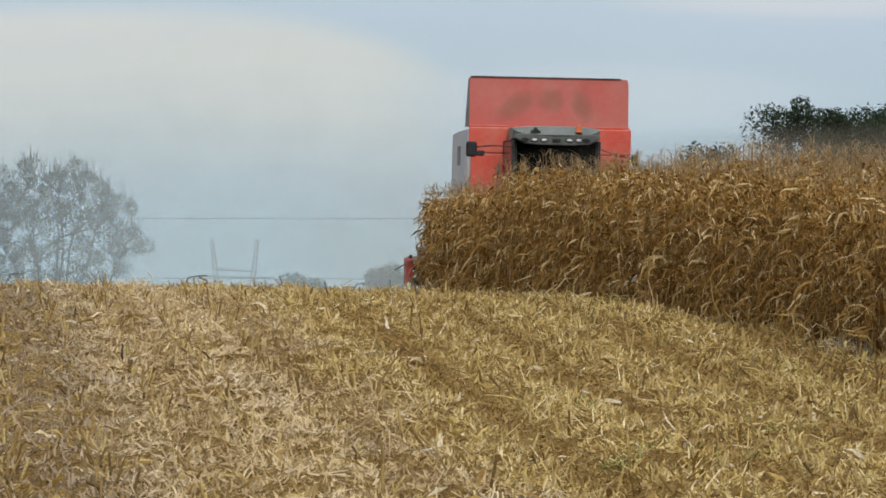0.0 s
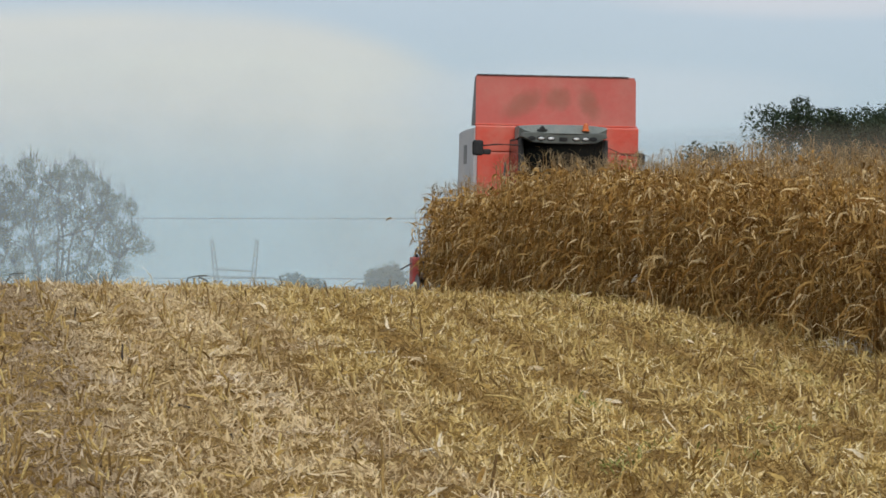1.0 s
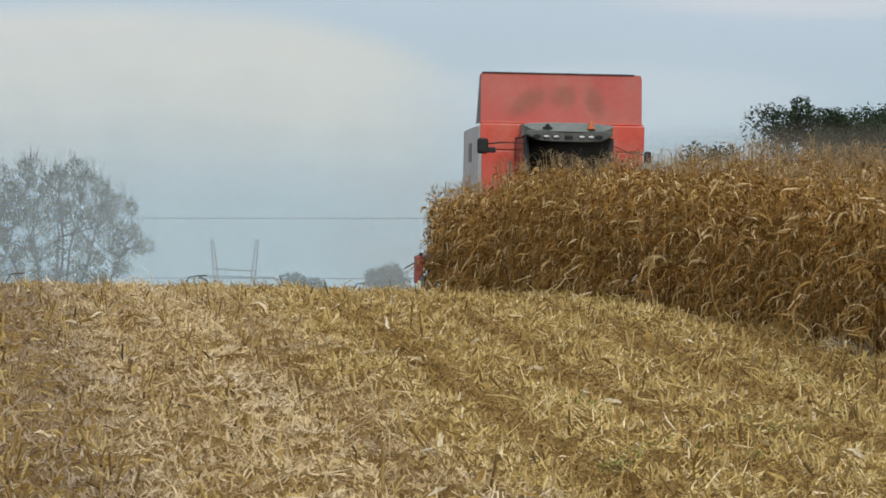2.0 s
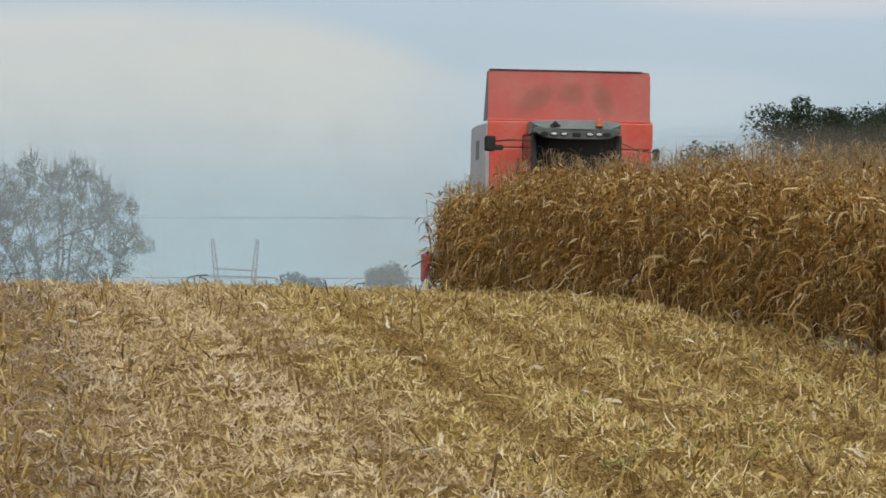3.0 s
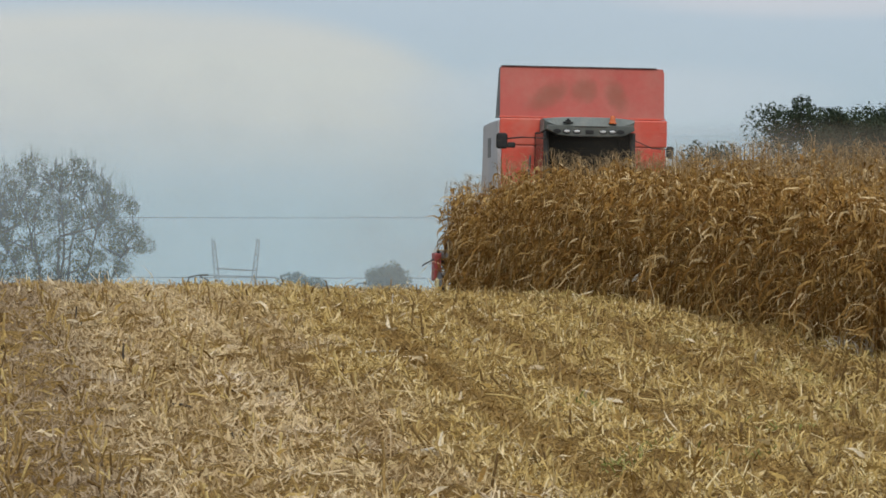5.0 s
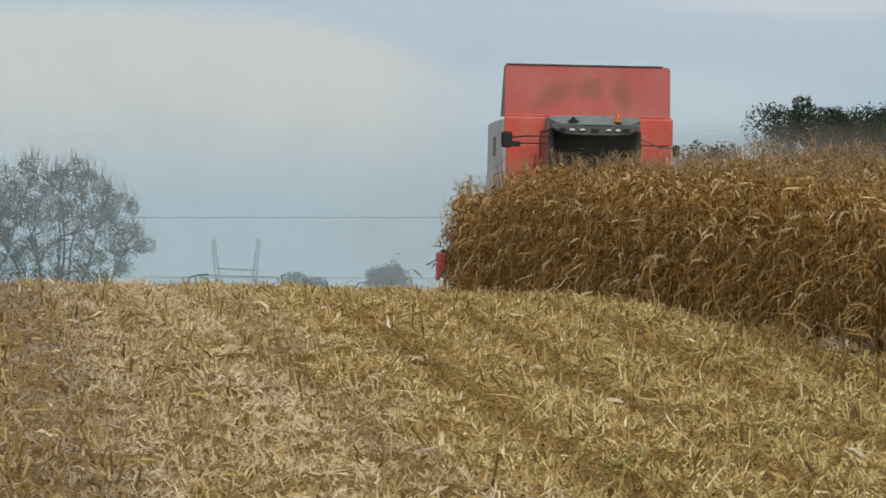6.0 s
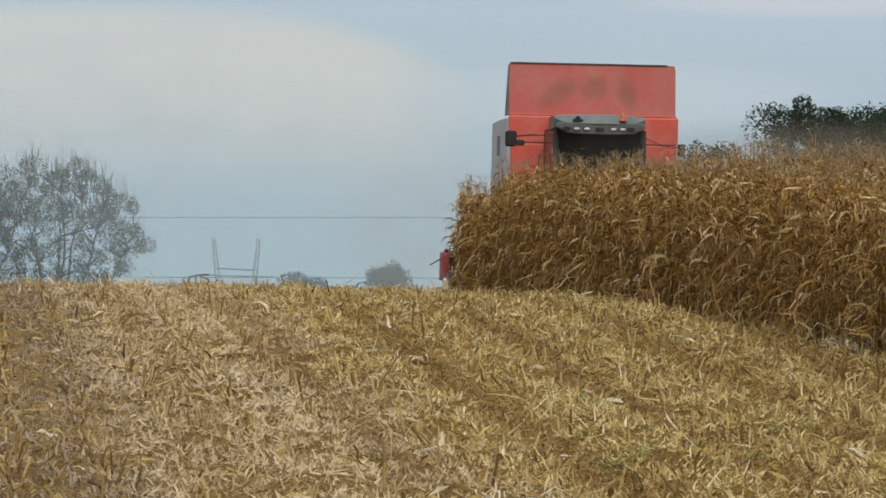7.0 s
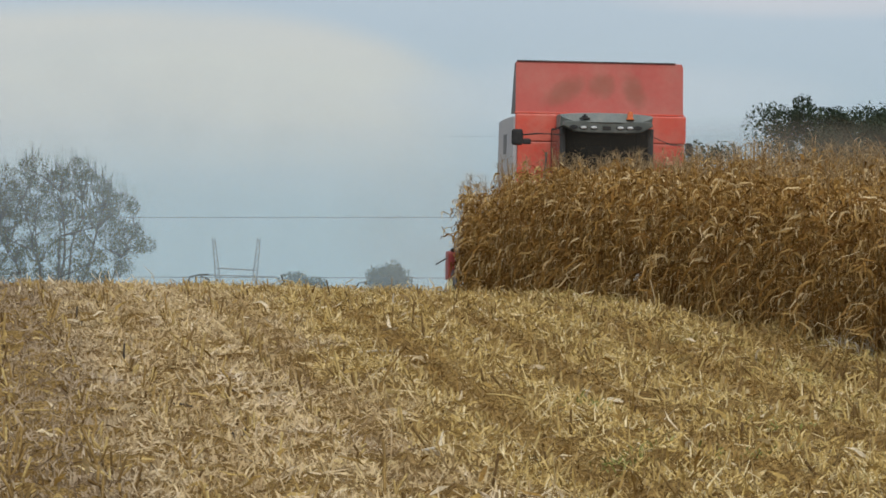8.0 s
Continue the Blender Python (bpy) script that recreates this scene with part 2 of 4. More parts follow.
M_SEAT = surface("dark_cloth", (0.02, 0.02, 0.022), (0.05, 0.05, 0.055), 20.0, 0.9)
M_BARK = surface("bark", (0.035, 0.028, 0.02), (0.075, 0.06, 0.045), 3.0, 0.95, bump=0.4)
M_OAK = leafy("oak_leaves", [(0.022, 0.035, 0.022), (0.032, 0.05, 0.03), (0.045, 0.065, 0.036), (0.06, 0.078, 0.04)], 0.12)
M_WILLOW = leafy("willow_leaves", [(0.035, 0.042, 0.018), (0.065, 0.07, 0.022), (0.13, 0.115, 0.03)], 0.2)
M_BUSH = leafy("hedge_leaves", [(0.03, 0.045, 0.02), (0.07, 0.075, 0.03)], 0.2)
M_GALV = surface("galvanised_steel", (0.16, 0.17, 0.18), (0.24, 0.25, 0.26), 2.0, 0.5, 0.4)
# the two haze materials put the paleness of distance into tinted sheets
M_HAZE = dust_and_haze("distant_haze", (0.54, 0.71, 0.78), 0.235, 0.02)
M_HAZE_FAR = dust_and_haze("far_haze", (0.52, 0.68, 0.76), 0.24, 0.01)
M_DUST = dust_and_haze("chaff_dust", (0.64, 0.75, 0.80), 0.24, 0.3)
M_DUST3 = dust_and_haze("settling_dust", (0.60, 0.72, 0.78), 0.24, 0.12)
M_DUST4 = dust_and_haze("maize_dust", (0.50, 0.43, 0.35), 0.24, 0.5)
M_DUST2 = dust_and_haze("chaff_dust_brown", (0.58, 0.52, 0.46), 0.24, 0.5)


# ---- mesh helpers ----
def sheet_mesh(name, verts, faces, material, smooth=True):
    """A mesh from arrays: verts (n, 3), faces (m, k)."""
    verts, faces = np.asarray(verts, np.float32), np.asarray(faces, np.int32)
    me = bpy.data.meshes.new(name)
    k = faces.shape[1]
    me.vertices.add(len(verts))
    me.vertices.foreach_set("co", verts.ravel())
    me.loops.add(faces.size)
    me.loops.foreach_set("vertex_index", faces.ravel())
    me.polygons.add(len(faces))
    me.polygons.foreach_set("loop_start", np.arange(0, faces.size, k, dtype=np.int32))
    me.update(calc_edges=True)
    me.validate()
    if smooth:
        me.polygons.foreach_set("use_smooth", np.ones(len(faces), bool))
    me.materials.append(material)
    return me


def part(name, bm, material, parent=None, label="", m=None):
    me = bpy.data.meshes.new(name)
    bm.to_mesh(me)
    bm.free()
    me.materials.append(material)
    ob = new(name, me)
    if parent:
        ob.parent = parent
    if m:
        ob.matrix_basis = m
    return tagged(ob, label)


def smooth(ob):
    for p in ob.data.polygons:
        p.use_smooth = True
    return ob


def box(x0, x1, y0, y1, z0, z1, bevel=0.02, bm=None, segments=2):
    out = bm or bmesh.new()
    b = bmesh.new()
    bmesh.ops.create_cube(b, size=1.0)
    for v in b.verts:
        v.co = Vector(((x0 + x1) / 2 + v.co.x * (x1 - x0), (y0 + y1) / 2 + v.co.y * (y1 - y0), (z0 + z1) / 2 + v.co.z * (z1 - z0)))
    if bevel:
        bmesh.ops.bevel(b, geom=b.edges[:], offset=bevel, segments=segments, affect="EDGES", profile=0.6)
    join(out, b)
    return out


def join(bm, other):
    me = bpy.data.meshes.new("tmp")
    other.to_mesh(me)
    other.free()
    bm.from_mesh(me)
    bpy.data.meshes.remove(me)


def prism(outline, axis, a, b, bevel=0.02, bm=None):
    """An outline of (u, v) pairs pulled along an axis: x: (y, z), y: (x, z), z: (x, y)."""
    out = bm or bmesh.new()
    w = bmesh.new()
    put = {"x": lambda t, u, v: (t, u, v), "y": lambda t, u, v: (u, t, v), "z": lambda t, u, v: (u, v, t)}[axis]
    lo = [w.verts.new(put(a, u, v)) for u, v in outline]
    hi = [w.verts.new(put(b, u, v)) for u, v in outline]
    w.faces.new(lo)
    w.faces.new(hi[::-1])
    for i in range(len(lo)):
        j = (i + 1) % len(lo)
        w.faces.new((lo[j], lo[i], hi[i], hi[j]))
    bmesh.ops.recalc_face_normals(w, faces=w.faces[:])
    if bevel:
        bmesh.ops.bevel(w, geom=w.edges[:], offset=bevel, segments=2, affect="EDGES", profile=0.6)
    join(out, w)
    return out


def tube(points, radii, sides=8, bm=None):
    """A round rod through points, with its own radius at each."""
    bm = bm or bmesh.new()
    rings = []
    pts = [Vector(p) for p in points]
    for i, p in enumerate(pts):
        d = (pts[min(i + 1, len(pts) - 1)] - pts[max(i - 1, 0)]).normalized()
        u = d.orthogonal().normalized()
        v = d.cross(u)
        r = radii[i] if isinstance(radii, (list, tuple)) else radii
        rings.append([bm.verts.new(p + r * (math.cos(2 * math.pi * k / sides) * u + math.sin(2 * math.pi * k / sides) * v)) for k in range(sides)])
    for a, b in zip(rings, rings[1:]):
        # keep the seam from twisting
        s = min(range(sides), key=lambda k: (b[k].co - a[0].co).length)
        for k in range(sides):
            bm.faces.new((a[k], a[(k + 1) % sides], b[(s + k + 1) % sides], b[(s + k) % sides]))
    bm.faces.new(rings[0][::-1])
    bm.faces.new(rings[-1])
    return bm


def lathe(profile, sides=24, bm=None, axis="x"):
    """(along, radius) pairs turned round an axis."""
    bm = bm or bmesh.new()
    rings = []
    for a, r in profile:
        ring = []
        for k in range(sides):
            c, s = r * math.cos(2 * math.pi * k / sides), r * math.sin(2 * math.pi * k / sides)
            ring.append(bm.verts.new({"x": (a, c, s), "y": (c, a, s), "z": (c, s, a)}[axis]))
        rings.append(ring)
    for p, q in zip(rings, rings[1:]):
        for k in range(sides):
            bm.faces.new((p[k], p[(k + 1) % sides], q[(k + 1) % sides], q[k]))
    bm.faces.new(rings[0][::-1])
    bm.faces.new(rings[-1])
    bmesh.ops.recalc_face_normals(bm, faces=bm.faces[:])
    return bm


# ---- the lie of the land ----
PROFILE_Y = np.array([-600, 0, 40, 60, 75, 90.6, 93.5, 98.2, 106.3, 112.5, 119.5, 131.7, 149, 165, 200, 260, 400, 6000.0])
PROFILE_Z = np.array([-1.7, -1.7, -1.7, -1.52, -1.09, -0.616, -0.51, -0.334, -0.145, -0.038, 0.05, 0.115, 0.175, 0.16, -0.2, -1.2, -3.0, -3.0])
_fine = np.arange(-600, 6000, 1.0)
_curve = np.interp(_fine, PROFILE_Y, PROFILE_Z) - 0.11 * np.clip((_fine - 40) / 40, 0, 1) - 0.07 * np.clip((_fine - 118) / 25, 0, 1)
_ker = np.hanning(15)
_curve = np.convolve(np.pad(_curve, 7, mode="edge"), _ker / _ker.sum(), mode="valid")
ROW_SLOPE = 0.092                      # metres to the right for each metre nearer


def edge_x(y):
    """The line of the outermost standing row's outer side."""
    return -0.547 + ROW_SLOPE * (149.0 - y)


_lattice = np.random.default_rng(5).uniform(-1, 1, (256, 256))


def lumps(x, y, cell):
    """Smooth random relief with lumps of that size."""
    u, v = np.asarray(x, float) / cell, np.asarray(y, float) / cell
    i, j = np.floor(u).astype(int), np.floor(v).astype(int)
    a, b = u - i, v - j
    a, b = a * a * (3 - 2 * a), b * b * (3 - 2 * b)
    g = lambda p, q: _lattice[p % 256, q % 256]
    return (g(i, j) * (1 - a) + g(i + 1, j) * a) * (1 - b) + (g(i, j + 1) * (1 - a) + g(i + 1, j + 1) * a) * b


def litter(x, y):
    """The matted straw: rows of heaps with hollows between."""
    row = np.cos(2 * np.pi * ((x + SWATH_SLOPE * y) / 1.44 + 0.12 * lumps(x, y, 2.3)))
    return np.interp(x + SWATH_SLOPE * y, [3.0, 4.5], [0.02, 0.055]) * row + 0.095 * lumps(x, y, 0.55) + 0.07 * lumps(x + 31, y + 17, 0.21) - 0.015


def land(x, y):
    x, y = np.asarray(x, float), np.asarray(y, float)
    z = np.interp(y, _fine, _curve)
    side = np.clip(-0.5 - x, 0, 14)
    z = z + 0.026 * side * np.clip((y - 100) / 45, 0, 1) * np.clip((400 - y) / 150, 0, 1)
    return z + EYE


def ground():
    xs = np.concatenate([[-3000, -1500, -700, -300, -120, -60, -35, -25], np.arange(-12, 9.01, 0.13), [28, 40, 70, 150, 400, 1000, 2000, 3000]])
    ys = np.concatenate([[-500, -200, -80, -30, 0, 20, 35, 45], np.arange(52, 172, 0.22), [176, 184, 200, 230, 280, 360, 500, 800, 1400, 2500, 4800]])
    gx, gy = np.meshgrid(xs, ys)
    gz = land(gx, gy)
    wave = np.sin(gx * 2.1 + gy * 0.35) * 0.5 + np.sin(gx * 5.3 - gy * 1.7 + 1.0) * 0.3 + np.sin(gy * 2.9 + gx * 0.7) * 0.4
    gz = gz + 0.01 * wave + (litter(gx, gy) - 0.02) * np.clip((172 - gy) / 10, 0, 1) * np.clip((gy - 50) / 3, 0, 1)
    nx, ny = len(xs), len(ys)
    i = (np.arange(ny - 1)[:, None] * nx + np.arange(nx - 1)[None, :]).ravel()
    faces = np.stack([i, i + 1, i + 1 + nx, i + nx], 1)
    ob = new("ground", sheet_mesh("ground", np.stack([gx, gy, gz], -1).reshape(-1, 3), faces, M_SOIL))
    return tagged(ob, "harvested field with straw-strewn brown soil rising to a crest", "field", kind="structure")


ground()


# ---- maize ----
def ribbons(rng, base, azim, length, width, lift, droop, segs=4, twist=0.6, jitter=0.15, outline=(0.55, 1.0, 0.85, 0.08)):
    """Leaf strips: from base along azim, rising at lift and bending down by droop (radians); returns verts and quads."""
    n = len(base)
    t = np.linspace(0, 1, segs + 1)
    step = (length / segs)[:, None]
    ang = lift[:, None] - droop[:, None] * t[None, :] + rng.normal(0, jitter, (n, segs + 1))
    az = azim[:, None] + rng.normal(0, jitter, (n, segs + 1)).cumsum(1)
    dx, dy, dz = np.cos(ang) * np.cos(az), np.cos(ang) * np.sin(az), np.sin(ang)
    d = np.stack([dx, dy, dz], -1) * step[..., None]
    pts = base[:, None, :] + np.concatenate([np.zeros((n, 1, 3)), d[:, :-1].cumsum(1)], 1)
    tw = rng.normal(0, twist, n)[:, None] * t[None, :] * 2 + rng.normal(0, twist * 0.6, n)[:, None]
    side = np.stack([-np.sin(az), np.cos(az), np.zeros_like(az)], -1)
    up = np.cross(d / np.maximum(np.linalg.norm(d, axis=-1, keepdims=True), 1e-6), side)
    side = side * np.cos(tw)[..., None] + up * np.sin(tw)[..., None]
    prof = np.interp(t, [0, 0.2, 0.55, 1.0], outline)
    half = side * (width[:, None] * prof[None, :])[..., None] * 0.5
    v = np.stack([pts - half, pts + half], 2).reshape(n, -1, 3)
    k = np.arange(segs) * 2
    q = np.stack([k, k + 1, k + 3, k + 2], 1)
    f = (np.arange(n)[:, None, None] * (2 * (segs + 1)) + q[None]).reshape(-1, 4)
    return v.reshape(-1, 3), f


def rods(base, tip, r0, r1, sides=4):
    """Thin tapering rods."""
    n = len(base)
    d = tip - base
    d = d / np.linalg.norm(d, axis=1, keepdims=True)
    ref = np.where(np.abs(d[:, 2:3]) < 0.9, np.array([[0, 0, 1.0]]), np.array([[1.0, 0, 0]]))
    u = np.cross(d, ref)
    u /= np.linalg.norm(u, axis=1, keepdims=True)
    w = np.cross(d, u)
    a = np.arange(sides) * 2 * np.pi / sides
    ring = u[:, None, :] * np.cos(a)[None, :, None] + w[:, None, :] * np.sin(a)[None, :, None]
    lo = base[:, None, :] + ring * np.reshape(r0, (-1, 1, 1))
    hi = tip[:, None, :] + ring * np.reshape(r1, (-1, 1, 1))
    v = np.concatenate([lo, hi], 1)
    k = np.arange(sides)
    q = np.concatenate([np.stack([k, (k + 1) % sides, (k + 1) % sides + sides, k + sides], 1), [[sides, sides + 1, sides + 2, sides + 3]] if sides == 4 else np.zeros((0, 4), int)])
    f = (np.arange(n)[:, None, None] * (2 * sides) + q[None]).reshape(-1, 4)
    return v.reshape(-1, 3), f


def stack(*pairs):
    vs, fs, o = [], [], 0
    for v, f in pairs:
        vs.append(v)
        fs.append(f + o)
        o += len(v)
    return np.concatenate(vs), np.concatenate(fs)


LEAVES = 60


def plant_leaves(rng, foot, height, low=0.0, count=LEAVES):
    """Leaves of many plants at once: foot (n, 3), height (n,); from that share of the height upwards."""
    n = len(foot)
    up = (0.02 + low + (0.9 - low) * np.linspace(0.0, 1.0, count) ** 0.8)[None, :] + rng.normal(0, 0.03, (n, count))
    plane = rng.uniform(0, 2 * np.pi, n)[:, None] + np.pi * (np.arange(count) % 2)[None, :] + rng.normal(0, 0.5, (n, count))
    base = np.repeat(foot[:, None, :], count, 1).copy()
    base[:, :, 2] += up * height[:, None]
    base[:, :, :2] += rng.normal(0, 0.05, (n, count, 2))
    length = rng.uniform(0.22, 0.56, (n, count)) * (1.0 - 0.5 * np.clip(up - 0.6, 0, 1) / 0.4)
    length = length * (1.0 + 0.5 * np.clip(0.5 - up, 0, 0.5) / 0.5)
    width = rng.uniform(0.014, 0.040, (n, count))
    lift = rng.normal(0.62, 0.45, (n, count)) - 0.7 * np.clip(0.5 - up, 0, 1)
    droop = rng.uniform(1.9, 3.5, (n, count))
    return ribbons(rng, base.reshape(-1, 3), plane.ravel(), length.ravel(), width.ravel(), lift.ravel(), droop.ravel(), segs=5, jitter=0.38)


def plant_tassels(rng, top, arms=5):
    n = len(top)
    base = np.repeat(top[:, None, :], arms, 1).reshape(-1, 3)
    azim = rng.uniform(0, 2 * np.pi, n * arms)
    return ribbons(rng, base, azim, rng.uniform(0.10, 0.27, n * arms), rng.uniform(0.005, 0.010, n * arms), rng.normal(1.2, 0.2, n * arms), rng.uniform(0.4, 2.4, n * arms), segs=4)


def plant_ears(rng, foot, height):
    n = len(foot)
    az = rng.uniform(0, 2 * np.pi, n)
    b = foot.copy()
    b[:, 2] += height * rng.uniform(0.32, 0.62, n)
    out = np.stack([np.cos(az), np.sin(az), np.zeros(n)], 1)
    b = b + out * 0.03
    tip = b + out * 0.09 + np.stack([np.zeros(n), np.zeros(n), rng.choice([-1.0, -0.9, 0.6], n) * 0.19], 1)
    mid = (b + tip) / 2
    return stack(rods(b, mid, np.full(n, 0.014), np.full(n, 0.027), 5), rods(mid, tip, np.full(n, 0.027), np.full(n, 0.008), 5))


ROW = 0.72                             # row spacing
U = Vector((ROW_SLOPE, -1, 0)).normalized()


def row_points(rng, row, y0, y1, gap=0.2):
    y = np.arange(y0, y1, gap)
    y = y + rng.normal(0, 0.03, len(y))
    x = edge_x(y) + 0.24 + row * ROW + rng.normal(0, 0.05, len(y))
    return np.stack([x, y, land(x, y)], 1)


CUT_Y = 149.2                          # where the standing maize ends at the start
END_Y = 140.9                          # and at the end
RUN = 7.6                              # the way that the machine makes in the clip


NEAR_FEET = []


def standing_maize():
    rng = np.random.default_rng(7)
    feet = [row_points(rng, r, 80, END_Y) for r in range(8)] + [row_points(rng, r, 84, 205, 0.23) for r in range(8, 13)]
    foot = np.concatenate(feet)
    foot = foot[rng.uniform(0, 1, len(foot)) > 0.04]
    # the outer row's nearest stretch is planted singly
    single = (foot[:, 1] > 89) & (foot[:, 1] < 117) & (foot[:, 0] < edge_x(foot[:, 1]) + 0.5)
    NEAR_FEET.extend(foot[single].tolist())
    foot = foot[~single]
    n = len(foot)
    height = rng.normal(1.98, 0.07, n) + 0.08 * np.sin(foot[:, 1] * 0.35) + 0.05 * np.sin(foot[:, 1] * 0.9 + foot[:, 0])
    height = height * np.interp(foot[:, 1], [128, 149], [1.02, 0.96])
    # the strip behind the machine's path stands a little taller
    height = height + 0.11 * (foot[:, 0] > edge_x(foot[:, 1]) + 7.5 * ROW)
    lean = rng.normal(0, 0.07, (n, 2))
    top = foot.copy()
    top[:, :2] += lean * height[:, None]
    top[:, 2] += height
    # the rows behind the third show their upper leaves only
    front = foot[:, 0] < edge_x(foot[:, 1]) + 1.7 * ROW
    leaves = stack(plant_leaves(rng, foot[front], height[front]), plant_leaves(rng, foot[~front], height[~front], 0.42, 26))
    field = tagged(new("maize_field"), "dense standing ripe maize with dry brown drooping leaves", "maize", kind="stuff")
    for name, data, mat in (("leaves", leaves, M_CORN), ("stalks", rods(foot, top, np.full(n, 0.014), np.full(n, 0.004)), M_STALK),
                            ("tassels", plant_tassels(rng, top), M_TASSEL), ("ears", plant_ears(rng, foot, height), M_HUSK)):
        ob = new(name, sheet_mesh(name, *data, mat))
        ob.parent = field
        tagged(ob, kind="stuff")


standing_maize()


def plant_kinds():
    """Five maize plants in parts, to be repeated along the rows that are cut."""
    rng = np.random.default_rng(11)
    kinds = []
    for i in range(8):
        h = np.array([rng.normal(1.94, 0.07)])
        foot = np.zeros((1, 3))
        top = np.array([[rng.normal(0, 0.08), rng.normal(0, 0.08), h[0]]])
        v, f = plant_leaves(rng, foot, h)
        whorl = 6
        per_v, per_f = len(v) // LEAVES * whorl, len(f) // LEAVES * whorl
        leaves = [sheet_mesh("leaves", v[k * per_v:(k + 1) * per_v], f[:per_f], M_CORN) for k in range(LEAVES // whorl)]
        kinds.append((sheet_mesh("stalk", *rods(foot, top, np.full(1, 0.014), np.full(1, 0.004)), M_STALK), leaves,
                      sheet_mesh("tassel", *plant_tassels(rng, top), M_TASSEL), sheet_mesh("ear", *plant_ears(rng, foot, h), M_HUSK)))
    return kinds


CUT_PLANTS = []


def cut_maize():
    rng = np.random.default_rng(13)
    kinds = plant_kinds()
    for y0 in np.arange(END_Y, CUT_Y, 0.44):
        foot = np.concatenate([row_points(rng, r, y0, y0 + 0.44, 0.22) for r in range(4, 8)])
        at = foot.mean(0)
        foot = foot - at
        n = len(foot)
        height = rng.normal(1.97, 0.08, n)
        top = foot + np.stack([rng.normal(0, 0.1, n), rng.normal(0, 0.1, n), height], 1)
        stand = tagged(new("maize_stand"), "short stretch of dry maize rows ahead of the header", "maize", kind="stuff")
        for nm, data, mat in (("leaves", plant_leaves(rng, foot, height), M_CORN), ("stalks", rods(foot, top, np.full(n, 0.014), np.full(n, 0.004)), M_STALK), ("tassels", plant_tassels(rng, top), M_TASSEL)):
            c = new(nm, sheet_mesh(nm, *data, mat))
            c.parent = stand
            tagged(c, kind="stuff")
        stand.matrix_basis = pose(*at)
        CUT_PLANTS.append((stand, at[0], at[1], at[2], 0.0))
    for r in range(4):
        for x, y, z in row_points(rng, r, END_Y, CUT_Y, 0.22):
            stalk, leaves, tassel, ear = kinds[rng.integers(8)]
            ob = new("maize_plant")
            tagged(ob, "ripe dry maize plant standing in the row being cut", "maize plant", "maize plants before the harvester")
            for nm, me in [("stalk", stalk), ("tassel", tassel), ("ear", ear)] + [("leaves", m) for m in leaves]:
                c = new(nm, me)
                c.parent = ob
            ob.matrix_basis = pose(x, y, z, 0, 0, rng.uniform(0, 360))
            CUT_PLANTS.append((ob, x, y, z, rng.uniform(0, 360)))
    for x, y, z in NEAR_FEET:
        stalk, leaves, tassel, ear = kinds[rng.integers(8)]
        ob = new("maize_plant")
        tagged(ob, "ripe dry maize plant at the edge of the standing crop", "maize plant", "maize plants along the field edge")
        for nm, me in [("stalk", stalk), ("tassel", tassel), ("ear", ear)] + [("leaves", m) for m in leaves]:
            c = new(nm, me)
            c.parent = ob
        ob.matrix_basis = pose(x, y, z, rng.normal(0, 3), rng.normal(0, 3), rng.uniform(0, 360))


cut_maize()


# ---- stubble ----
def pick_apart(name, data, size, y, parent, material, count=300):
    """The nearest pieces, of so many points each, as parts of their own; the rest joined."""
    v, f = data
    v = v.reshape(-1, size, 3)
    f = f.reshape(len(v), -1, 4) % size
    # only what lies within the strip that the lens takes in
    order = np.argsort(y + 1000 * (np.abs(v[:, 0, 0]) > 0.058 * y))
    for k in order[:count]:
        at = v[k, 0].astype(float)
        ob = new(name, sheet_mesh(name, v[k] - at, f[k], material))
        ob.location = at
        ob.parent = parent
    rest = order[count:]
    faces = f[rest] + (np.arange(len(rest)) * size)[:, None, None]
    ob = new(name + "s", sheet_mesh(name + "s", v[rest].reshape(-1, 3), faces.reshape(-1, 4), material))
    ob.parent = parent
    tagged(ob, kind="stuff")


